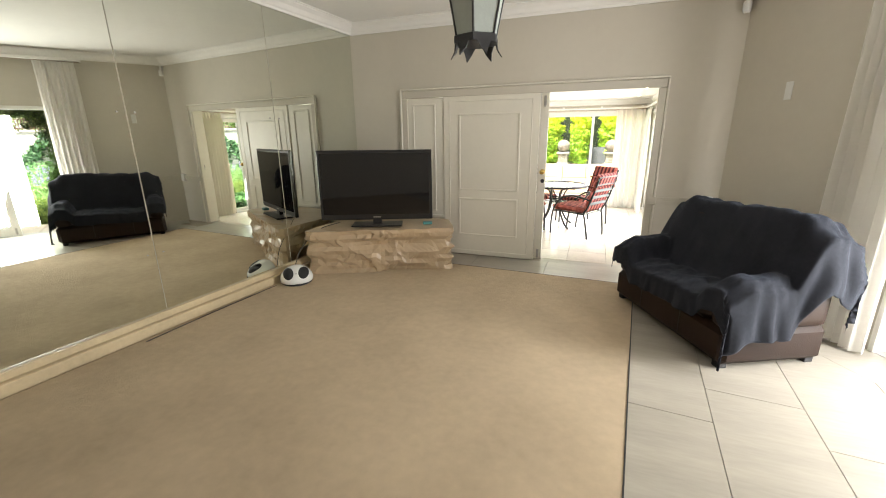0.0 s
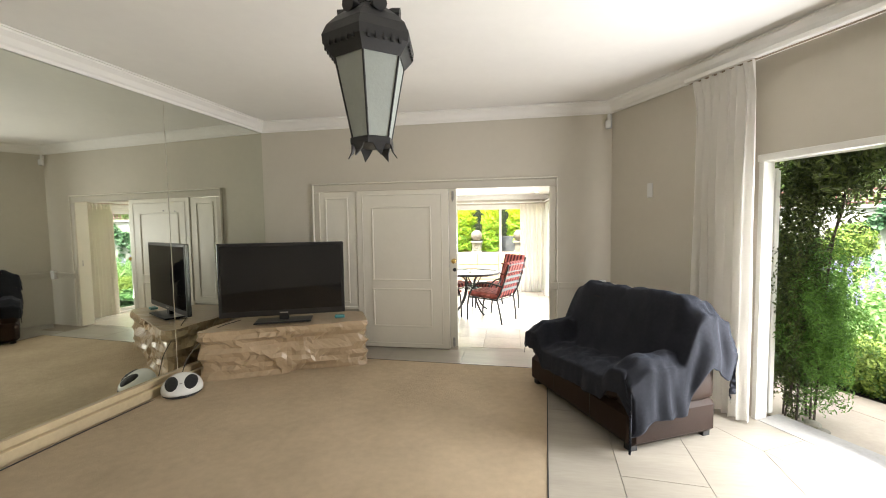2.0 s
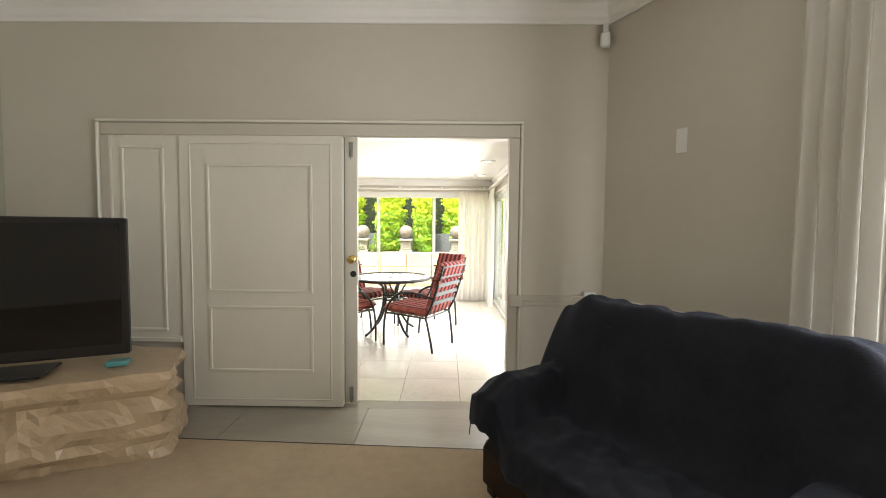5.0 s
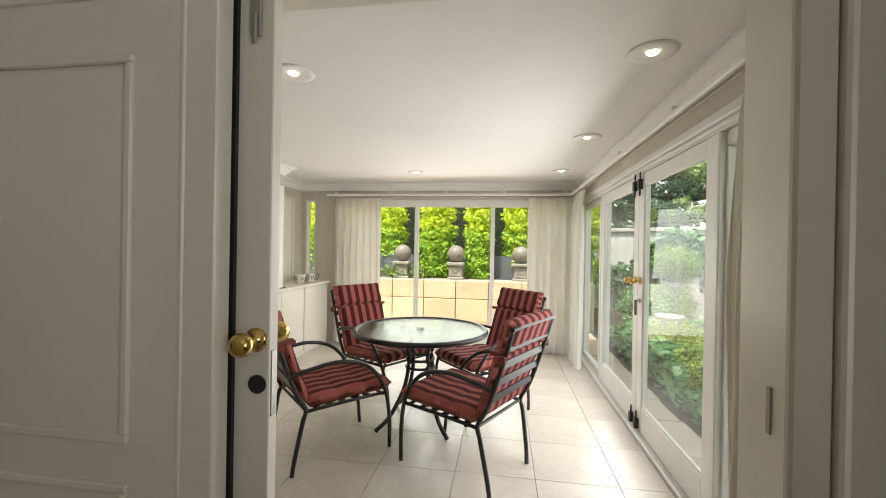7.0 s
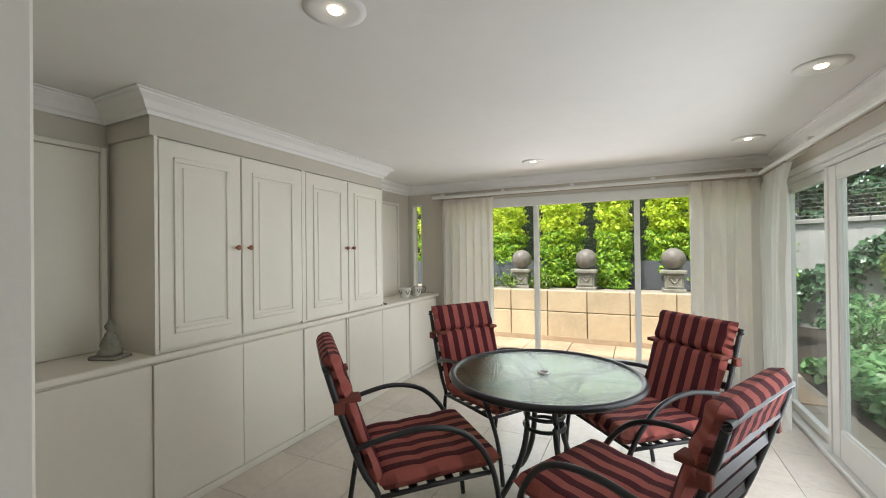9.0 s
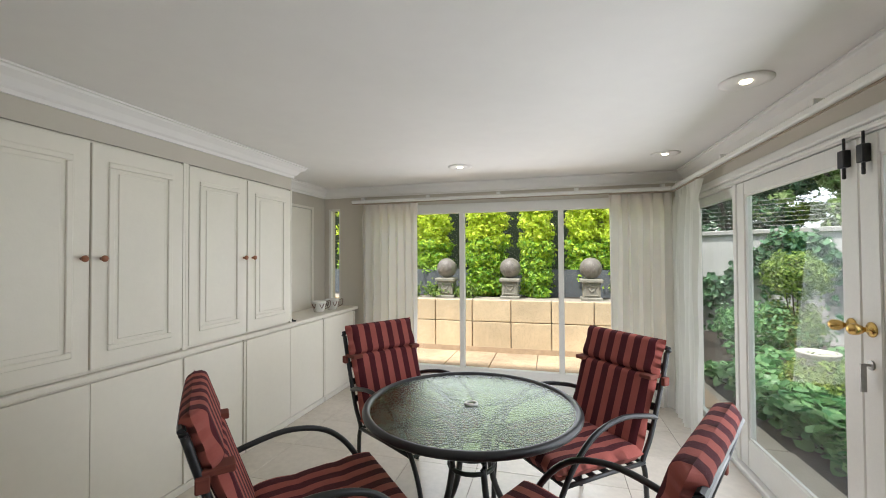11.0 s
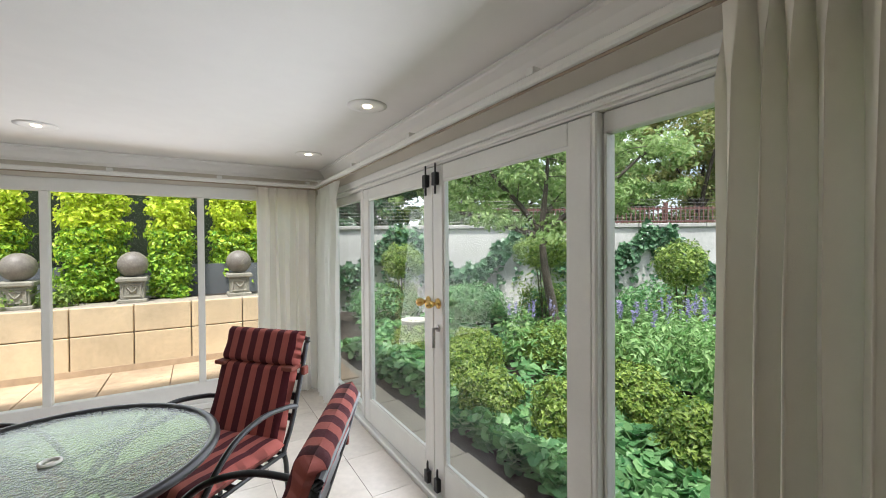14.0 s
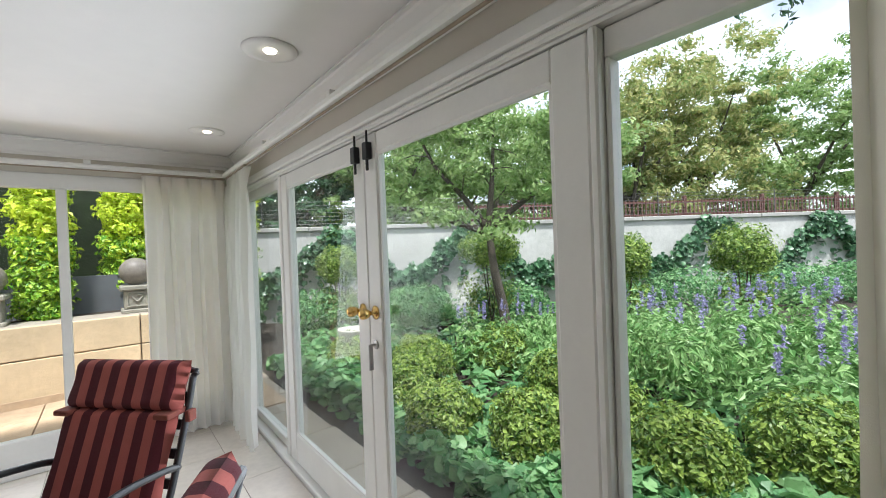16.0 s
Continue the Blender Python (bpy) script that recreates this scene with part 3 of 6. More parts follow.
for nm, y0, y1 in (("window_1", 0.22, 1.211), ("window_2", 3.58, 4.5)):
    w = thing(nm, Matrix.Identity(4), "tall fixed garden window in a white frame", "window", kind="structure")
    part("window_frame", boxes(gz(y0, y0 + .05, 0.09, 1.88, 0.03, 0.08), gz(y1 - .014, y1, 0.09, 1.88, 0.03, 0.08), gz(y0, y1, 1.88, 1.953, 0.03, 0.08), gz(y0, y1, 0.032, 0.09, 0.03, 0.08), bevel=0.004), M_FRAME, w)
    pane("pane", w, boxes(gz(y0 + .04, y1 - .008, 0.08, 1.89, 0.05, 0.055)))
LEAF = Matrix.Rotation(radians(-90), 4, "Z")  # a leaf's x runs to -y, its face looks to -x


def sun_leaf(y_hi, w, label):
    m = Matrix.Translation((WX + 0.004, y_hi, 0.035)) @ LEAF
    return glazed_leaf("sunroom_door_leaf", m, w, 1.915, 0.107, 0.19, 0.09, label)


dl = sun_leaf(3.522, 1.158, "white glazed double door leaf, closed")
dr = sun_leaf(2.360, 1.120, "white glazed double door leaf, closed")
for d, x in ((dl, 1.103), (dr, 0.055)):
    for z0 in (1.80, 0.02):
        bm = boxes((x - 0.02, x + 0.02, -0.03, 0, z0, z0 + 0.075), (x - 0.006, x + 0.006, -0.022, -0.010, z0 - 0.05 if z0 > 1 else z0 + 0.07, z0 if z0 > 1 else z0 + 0.12), (x - 0.005, x + 0.005, -0.02, -0.01, z0 + 0.07, z0 + 0.13), bevel=0.003)
        part("bolt", bm, M_DARK, d, "black door bolt")
    door_knob(d, x, 0, 1.115, -1, 0.024)
bm = bmesh.new()
lathe(bm, [(0.02, 0), (0.02, 0.006), (0.006, 0.008), (0.006, 0.03)], 14)
bmesh.ops.rotate(bm, verts=bm.verts, matrix=Matrix.Rotation(radians(90), 3, "X"))
for v in bm.verts:
    v.co.y = -abs(v.co.y)
bmesh.ops.translate(bm, verts=bm.verts, vec=(0.05, 0, 0.97))
box(bm, 0.047, 0.053, -0.04, -0.02, 0.86, 0.975)
part("lock", bm, M_STEEL, dr, "lock with a hanging key")

# far window
fw = thing("window_3", Matrix.Identity(4), "wide picture window in a slim white frame", "window", kind="structure")
GT, GB = 1.935, 0.24
part("window_frame", boxes((-1.72, 1.48, FY + .002, FY + .07, GT, 2.04), (-1.72, 1.48, FY + .002, FY + .07, -0.02, GB), (-1.72, -1.64, FY + .002, FY + .07, GB, GT), (1.40, 1.48, FY + .002, FY + .07, GB, GT), bevel=0.005), M_FRAME, fw)
for x in (-0.604, 0.444):
    part("mullion", boxes((x - .028, x + .028, FY - .005, FY + .065, GB, GT), bevel=0.005), M_FRAME, fw)
for a, b in ((-1.66, -0.62), (-0.59, 0.43), (0.46, 1.42)):
    pane("pane", fw, boxes((a, b, FY + .03, FY + .035, GB - .01, GT + .01)))
part("window_sill", boxes((-1.71, 1.47, FY - .03, FY + .001, 0.0, 0.05), bevel=0.006), M_FRAME, fw)
sw = thing("window_4", Matrix.Identity(4), "narrow slot window beside the shelf", "window", kind="structure")
part("window_frame", boxes((-2.245, -2.225, FY + .01, FY + .07, 0.95, 2.01), (-2.11, -2.09, FY + .01, FY + .07, 0.95, 2.01), (-2.245, -2.09, FY + .01, FY + .07, 0.93, 0.95), (-2.245, -2.09, FY + .01, FY + .07, 2.01, 2.03)), M_FRAME, sw)
pane("pane", sw, boxes((-2.226, -2.109, FY + .04, FY + .045, 0.95, 2.01)))

# ---- living room things ----


def lantern(x, y, zb, z_top):
    """A six-sided hanging lantern; zb is the lower ring's height."""
    t = thing("hanging_lantern", pose(x, y, zb, 0, 0, 8), "black iron hexagonal hanging lantern with frosted glass", "pendant lamp")
    S, tw = LS, radians(30)
    prof = lambda p: [(r * S, z * S) for r, z in p]
    bm = bmesh.new()
    lathe(bm, prof([(0.165, 0.405), (0.185, 0.40), (0.232, 0.455), (0.236, 0.495), (0.213, 0.545), (0.165, 0.595), (0.115, 0.635), (0.09, 0.655), (0.08, 0.66)]), 6, turn=tw)
    part("cap", bm, M_DARK, t)
    bm = bmesh.new()
    lathe(bm, prof([(0.075, 0.657), (0.08, 0.665), (0.08, 0.72), (0.072, 0.73), (0.03, 0.77), (0.012, 0.79)]), 6, turn=tw)
    part("collar", bm, M_DARK, t)
    for k in range(6):
        a = tw + math.pi / 6 + k * math.pi / 3
        bm = bmesh.new()
        d, s = Vector((math.cos(a), math.sin(a), 0)), Vector((-math.sin(a), math.cos(a), 0))
        tube(bm, [d * 0.075 * S + Vector((0, 0, 0.62 * S)), d * 0.115 * S + Vector((0, 0, 0.632 * S)), d * 0.15 * S + Vector((0, 0, 0.628 * S))], 0.030 * S, 10, r2=0.036 * S)
        part("vent_spout", bm, M_DARK, t)
        a0, a1 = tw + k * math.pi / 3, tw + (k + 1) * math.pi / 3
        lo, hi = 0.098 * S, 0.178 * S
        p = [Vector((lo * math.cos(a0), lo * math.sin(a0), 0.02 * S)), Vector((lo * math.cos(a1), lo * math.sin(a1), 0.02 * S)), Vector((hi * math.cos(a1), hi * math.sin(a1), 0.415 * S)), Vector((hi * math.cos(a0), hi * math.sin(a0), 0.415 * S))]
        bm = bmesh.new()
        inn = [q - Vector((q.x, q.y, 0)) * 0.03 for q in p]
        A, B = [bm.verts.new(q) for q in p], [bm.verts.new(q) for q in inn]
        bm.faces.new(A), bm.faces.new(B[::-1])
        for i in range(4):
            bm.faces.new((A[i], A[(i + 1) % 4], B[(i + 1) % 4], B[i]))
        part("pane", bm, M_LANTERN, t, "frosted grey glass")
        bm = bmesh.new()
        tube(bm, [p[0], p[3]], 0.0055 * S, 6)
        part("rib", bm, M_DARK, t)
        bm = bmesh.new()
        q = d * 0.098 * S + Vector((0, 0, 0.0))
        for sg in (-1,):
            v = [bm.verts.new(q + s * w * S + d * o * S + Vector((0, 0, h * S))) for w, h, o in ((-.035, 0.004, 0), (.035, 0.004, 0), (.018, -.03, .006), (0, -.062, .028), (-.018, -.03, .006))]
            v2 = [bm.verts.new(u.co - d * 0.006) for u in v]
            bm.faces.new(v), bm.faces.new(v2[::-1])
            for i in range(5):
                bm.faces.new((v[i], v[(i + 1) % 5], v2[(i + 1) % 5], v2[i]))
        part("crown_point", bm, M_DARK, t)
        for j in range(5):
            f = (j + 1) / 6
            c = Vector((0.226 * S * math.cos(a0), 0.226 * S * math.sin(a0), 0.455 * S)).lerp(Vector((0.226 * S * math.cos(a1), 0.226 * S * math.sin(a1), 0.455 * S)), f)
            bm = bmesh.new()
            box(bm, -.006 * S, .006 * S, -.004, .004, -.016 * S, .016 * S, m=Matrix.Translation(c * 1.0 + d * .004) @ Matrix.Rotation(a - math.pi / 2, 4, "Z"))
            part("vent_slot", bm, M_TV, t)
    bm = bmesh.new()
    lathe(bm, prof([(0.095, -0.002), (0.112, 0.0), (0.112, 0.03), (0.1, 0.036)]), 6, turn=tw)
    part("lower_ring", bm, M_DARK, t)
    bm = bmesh.new()
    tube(bm, [(0, 0, 0.77 * S), (0, 0, z_top - zb)], 0.009, 8)
    part("rod", bm, M_DARK, t)
    bm = bmesh.new()
    lathe(bm, [(0.06, z_top - zb - 0.035), (0.065, z_top - zb - 0.01), (0.065, z_top - zb)], 20)
    part("ceiling_rose", bm, M_DARK, t)
    return t


LS = 1.0
lantern(-0.01, -3.04, 1.985, CEIL_L)

# television and its wrapped stand
tvd = Vector((1.241, 0.511, 0)).normalized()
TVM = frame_m((-1.856, -0.855, 0), tvd)
tv = thing("television", TVM @ Matrix.Translation((0, 0, 0.53)), "large black flat-screen television standing on the wrapped stand", "television")
bm = bmesh.new()
box(bm, -0.67, 0.67, 0.0, 0.045, 0.065, 0.885, 0.008)
box(bm, -0.5, 0.5, 0.045, 0.085, 0.15, 0.75, 0.02)
part("casing", bm, M_TV, tv)
part("screen", boxes((-0.635, 0.635, -0.003, 0.002, 0.13, 0.85)), M_SCREEN, tv, "glossy dark screen")
part("neck", boxes((-0.05, 0.05, 0.0, 0.05, 0.015, 0.10), bevel=0.006), M_TV, tv)
part("base_plate", boxes((-0.30, 0.30, -0.12, 0.13, 0.0, 0.018), bevel=0.006), M_TV, tv)
part("logo_bar", boxes((-0.045, 0.045, -0.003, 0.001, 0.092, 0.104)), M_STEEL, tv)

stand_poly = [(-2.545, -1.36), (-2.50, -1.40), (-2.42, -1.385), (-1.72, -1.06), (-1.0, -0.70), (-0.955, -0.66), (-0.965, -0.615), (-1.16, -0.23), (-1.9, -0.12), (-2.50, -0.55)]


def wrapped_stand():
    """A low corner stand wrapped in creased brown paper."""
    t = thing("tv_stand", Matrix.Identity(4), "low corner television stand wrapped in creased brown paper", "tv stand")
    pts = []
    n = len(stand_poly)
    for i in range(n):
        a, b = Vector(stand_poly[i]), Vector(stand_poly[(i + 1) % n])
        k = max(1, int((b - a).length / 0.05))
        pts += [a.lerp(b, j / k) for j in range(k)]
    cx = sum((p for p in pts), Vector((0, 0))) / len(pts)
    bm = bmesh.new()
    rows, H = 11, 0.515
    ring = []
    for r in range(rows + 1):
        z = 0.008 + (H - 0.008) * r / rows
        row = []
        for p in pts:
            q = Vector((p.x, p.y, z))
            rid = 1.5 * abs(noise.noise(Vector((q.x * 1.6 + q.z * 2.5, q.y * 1.6, q.z * 7)))) + 0.9 * abs(noise.noise(Vector((q.x * 4 - q.z * 3, q.y * 4, q.z * 9)))) + 0.35 * noise.noise(q * 16)
            off = 0.085 * (0.45 - rid) * (1 if r < rows else 0.15)
            out = (p - cx).normalized() * (off - 0.012 * (1 - r / rows))
            row.append(bm.verts.new((p.x + out.x, p.y + out.y, z + (0.012 * noise.noise(q * 6) if r == rows else 0))))
        ring.append(row)
    m = len(pts)
    for A, B in zip(ring, ring[1:]):
        for i in range(m):
            a, b, c, d = A[i], A[(i + 1) % m], B[(i + 1) % m], B[i]
            for f in (((a, b, c), (a, c, d)) if noise.noise(a.co * 9) > 0 else ((a, b, d), (b, c, d))):
                bm.faces.new(f)
    bm.faces.new(ring[-1])
    bm.faces.new(ring[0][::-1])
    part("paper_wrap", bm, M_PAPER, t)
    bm = bmesh.new()
    prism(bm, [(cx.x + (p[0] - cx.x) * .72, cx.y + (p[1] - cx.y) * .72) for p in stand_poly], 0.0, 0.03)
    part("base", bm, M_DARK, t)
    return t


wrapped_stand()
box_ob = thing("small_box", frame_m((-1.30, -0.62, 0.53), tvd), "small teal device lying on the stand", "device")
part("body", boxes((-0.05, 0.06, -0.04, 0.04, 0, 0.03), bevel=0.006), mat("teal plastic", (0.08, 0.28, 0.28), 0.4), box_ob)

# foot massager
fm = thing("foot_massager", pose(-2.452, -1.67, 0.006, 0, 0, 38), "white domed foot massager with two black mesh openings on the carpet", "massager")
bm = bmesh.new()
bmesh.ops.create_uvsphere(bm, u_segments=32, v_segments=16, radius=1)
for v in bm.verts:
    x, y, z = v.co
    z = max(z, -0.25)
    v.co = Vector((x * 0.175, y * 0.16 * (1.0 - 0.12 * z), (z + 0.25) * 0.13 * (1 + 0.25 * y) + 0.02))
part("shell", bm, M_PLASTIC, fm, "", True)
for sx in (-1, 1):
    bm = bmesh.new()
    bmesh.ops.create_uvsphere(bm, u_segments=20, v_segments=12, radius=1)
    bmesh.ops.transform(bm, verts=bm.verts, matrix=Matrix.Translation((sx * 0.078, -0.06, 0.118)) @ Euler((radians(32), radians(sx * 26), 0)).to_matrix().to_4x4() @ Matrix.Diagonal((0.060, 0.088, 0.034, 1)))
    part("foot_opening", bm, M_MESHBLK, fm, "black mesh foot opening", True)
bm = bmesh.new()
lathe(bm, [(0.15, 0.0), (0.165, 0.012), (0.16, 0.03)], 28)
part("base", bm, M_DARK, fm)
part("control_strip", boxes((-0.012, 0.012, -0.11, -0.04, 0.125, 0.131), bevel=0.002), M_STEEL, fm)

# cable from the television along the mirror
cb = tagged(part("power_cable", tube(bmesh.new(), smooth_path([(-2.30, -0.98, 0.56), (-2.46, -1.2, 0.50), (-2.55, -1.46, 0.30), (-2.585, -1.62, 0.02), (-2.60, -2.0, 0.012), (-2.64, -2.6, 0.012), (-2.66, -3.2, 0.012)], 8), 0.004, 6), M_DARK), "thin black power cable trailing along the plinth", "cable")


def sofa():
    """A two-seat leather sofa under a velvet throw; x along its length, -y is its front."""
    sm = frame_m((1.514, -1.385, 0), (0.446, -0.895))
    t = thing("sofa", sm, "brown leather two-seat sofa standing on the stone floor", "sofa")
    W, D = 0.69, 0.39
    for a in ((-W, W, -D, D, 0.03, 0.30),):
        part("base", boxes(a, bevel=0.045), M_LEATHER, t)
    for s in (-1, 1):
        bm = bmesh.new()
        box(bm, min(s * 0.50, s * W), max(s * 0.50, s * W), -D + .01, D - .02, 0.28, 0.575, 0.07, seg=3)
        part("armrest", bm, M_LEATHER, t, "", True)
    part("seat_cushion", boxes((-0.5, 0.5, -D - .005, 0.2, 0.28, 0.43), bevel=0.05), M_LEATHER, t)
    for x in (-0.25, 0.25):
        part("front_seam", boxes((x - .003, x + .003, -D - .003, -D + .01, 0.08, 0.27)), M_DARK, t)
    bm = bmesh.new()
    box(bm, -0.60, 0.60, 0.13, D + .02, 0.28, 0.93, 0.08, seg=3)
    part("backrest", bm, M_LEATHER, t, "", True)
    for x in (-0.62, 0.62):
        for y in (-0.33, 0.33):
            part("foot", boxes((x - .03, x + .03, y - .03, y + .03, 0, 0.04)), M_DARK, t)

    def sst(a, b, v):
        u = min(1, max(0, (v - a) / (b - a)))
        return u * u * (3 - 2 * u)

    def height(x, y):
        seat = 0.455 + 0.015 * math.sin(x * 5) - 0.03 * sst(-0.25, -0.42, y)
        arm = sst(0.42, 0.54, abs(x)) * (0.17 - 0.05 * sst(0.62, 0.70, abs(x)) - 0.05 * sst(-0.28, -0.42, y))
        lean = -0.02 + 0.10 * sst(0.0, 0.2, y)
        back = sst(-0.06, 0.22, y) * (0.53 - 0.09 * sst(0.54, 0.70, abs(x)) - 0.05 * sst(0.3, 0.42, y) + lean * 0.2)
        return max(seat + arm, seat + back)

    bm = bmesh.new()
    NU, NV = 130, 100
    X, Y0, Y1 = 0.70, -0.405, 0.43
    g = []
    for i in range(NU + 1):
        row = []
        for j in range(NV + 1):
            fu, fv = i / NU, j / NV
            u1 = X + 0.34 + 0.14 * sst(0.25, 0.0, fv) + 0.10 * sst(0.6, 0.85, fv)     # the hem hangs low at the front corner
            a = -X - 0.14 + (u1 + X + 0.14) * fu
            v0 = Y0 - 0.15 - 0.34 * sst(0.74, 0.86, fu)
            b = v0 + (Y1 + 0.36 - v0) * fv
            hem = 0.05 * noise.noise(Vector((a * 2.2, b * 2.2, 3)))
            x, y = min(X, max(-X, a)), min(Y1, max(Y0, b))
            ox, oy = a - x, b - y
            over = max(abs(ox), abs(oy)) + 0.45 * min(abs(ox), abs(oy))
            h = height(x, y)
            lim = max(0.03, h - 0.05)
            drop = min(over * (1.0 + hem), lim)
            q = (y if abs(ox) > abs(oy) else x)
            fold = (0.030 * noise.noise(Vector((q * 7, over * 1.5, 2))) + 0.016 * math.sin(q * 31 + 5 * noise.noise(Vector((q * 3, over * 2, 4))))) * min(1, over * 4)
            out = 0.012 + min(over, .3) * 0.10 + fold
            wr = 0.017 * noise.noise(Vector((x * 7, y * 7, 1))) + 0.010 * noise.noise(Vector((x * 17 + y * 9, y * 15, 5)))
            cr = 0.024 * abs(noise.noise(Vector((x * 5 + y * 4, y * 3 - x * 2, 8))))
            px = x + (math.copysign(out, ox) if abs(ox) > 1e-6 else 0)
            py = y + (math.copysign(out, oy) if abs(oy) > 1e-6 else 0)
            row.append(bm.verts.new((px + wr * .6, py + wr * .6, h - drop + wr - cr + 0.01)))
        g.append(row)
    for i in range(NU):
        for j in range(NV):
            bm.faces.new((g[i][j], g[i + 1][j], g[i + 1][j + 1], g[i][j + 1]))
    th = new("sofa_throw", mesh_of(bm, "sofa_throw", M_THROW, True))
    th.matrix_world = sm
    so = th.modifiers.new("thickness", "SOLIDIFY")
    so.thickness, so.offset = 0.008, 1
    tagged(th, "charcoal blue velvet throw draped over the whole sofa", "throw")


sofa()


def curtain(name, a, b, z0, z1, folds, amp, label, side=1, seed=0, flare=0.0, cloth=M_CURT):
    """A gathered curtain hung from a to b (x, y), with pinch pleats and hem."""
    a, b = Vector((a[0], a[1], 0)), Vector((b[0], b[1], 0))
    d = b - a
    L = d.length
    d.normalize()
    n = Vector((-d.y, d.x, 0)) * side
    t = thing(name, Matrix.Translation((a.x, a.y, 0)), label, "curtain")
    bm = bmesh.new()
    NU, NV = folds * 14, 34
    g = []
    for j in range(NV + 1):
        f = j / NV
        z = z1 + (z0 - z1) * f
        row = []
        for i in range(NU + 1):
            u = i / NU
            ph = u * folds * 2 * math.pi + 1.7 * noise.noise(Vector((u * 4, f * 0.9, seed)))
            top = 1 - min(1, f / 0.08)
            w = amp * (0.45 + 0.55 * min(1, f * 3)) * (0.8 + 0.5 * noise.noise(Vector((u * 6, f * 2, seed + 5))))
            s = math.sin(ph)
            off = w * (abs(s) ** 0.75 * math.copysign(1, s)) * (1 - top) + top * amp * (1.0 if (ph / (2 * math.pi)) % 1 < 0.18 else 0.1)
            sp = u * L * (1 + flare * f) + 0.3 * w * math.sin(2 * ph) * 0.5
            row.append(bm.verts.new(d * sp + n * (off + 0.01 * noise.noise(Vector((u * 8, f * 4, seed)))) + Vector((0, 0, z))))
        g.append(row)
    for j in range(NV):
        for i in range(NU):
            bm.faces.new((g[j][i], g[j][i + 1], g[j + 1][i + 1], g[j + 1][i]))
    ob = part("cloth", bm, cloth, t, "", True)
    bm = bmesh.new()
    tube(bm, [Vector((0, 0, z1 + .004)), d * L + Vector((0, 0, z1 + .004))], 0.008, 6)
    part("heading_tape", bm, M_TIE2, t)
    return t


M_TIE2 = mat("tan curtain tape", (0.34, 0.28, 0.21), 0.9, 0.1, 20)
p0, p1 = ob_pt(1.21, -0.15), ob_pt(1.71, -0.16)
curtain("curtain", p0, p1, 0.015, 2.78, 7, 0.05, "white floor-length curtain drawn aside by the garden door", -1, 1, flare=0.03)
rail = thing("curtain_rail", OBM, "white painted wooden curtain track under the cornice", "curtain rail")
part("track", boxes((1.12, 3.9, -0.20, -0.10, 2.79, 2.825), bevel=0.006), M_CEIL, rail)
part("runner", tube(bmesh.new(), [(1.14, -0.15, 2.786), (3.88, -0.15, 2.786)], 0.006, 6), M_TIE2, rail, "tan runner cord")
for x in (1.3, 2.2, 3.1, 3.8):
    part("bracket", boxes((x - .02, x + .02, -0.12, -0.001, 2.826, 2.85), bevel=0.003), M_CEIL, rail)
# motion sensor and switch plates
sn = thing("alarm_sensor", frame_m((1.80, -0.035, 2.66), (0.9, -0.5)), "white corner alarm sensor below the cornice", "sensor")
part("bracket", boxes((-0.015, 0.02, -0.03, 0.03, 0.09, 0.17), bevel=0.005), M_PLASTIC, sn)
part("body", boxes((-0.03, 0.035, -0.06, 0.0, 0.0, 0.10), bevel=0.012), M_PLASTIC, sn)
ps = thing("wall_patch", OBM @ Matrix.Translation((0.57, -0.004, 1.84)), "white blank plate on the greige wall", "wall plate")
part("plate", boxes((-0.035, 0.035, -0.004, 0.003, 0, 0.15), bevel=0.003), M_PLASTIC, ps)
so_ = thing("socket_box", pose(1.69, -0.03, 0.69, 0, 0, 0), "white plastic junction box on the dado rail", "socket")
part("body", boxes((0, 0.09, -0.02, 0.03, 0.08, 0.22), bevel=0.006), M_PLASTIC, so_)

# ---- sunroom things ----


def raised_panel(bm, y0, y1, z0, z1, x, w=0.03):
    """A routed frame and raised field on a door whose face looks to +x."""
    for a in ((y0, y1, z0, z0 + w), (y0, y1, z1 - w, z1), (y0, y0 + w, z0 + w, z1 - w), (y1 - w, y1, z0 + w, z1 - w)):
        box(bm, x - 0.002, x + 0.009, a[0], a[1], a[2], a[3], 0.004)
    box(bm, x - 0.002, x + 0.005, y0 + w + 0.02, y1 - w - 0.02, z0 + w + 0.02, z1 - w - 0.02, 0.004)


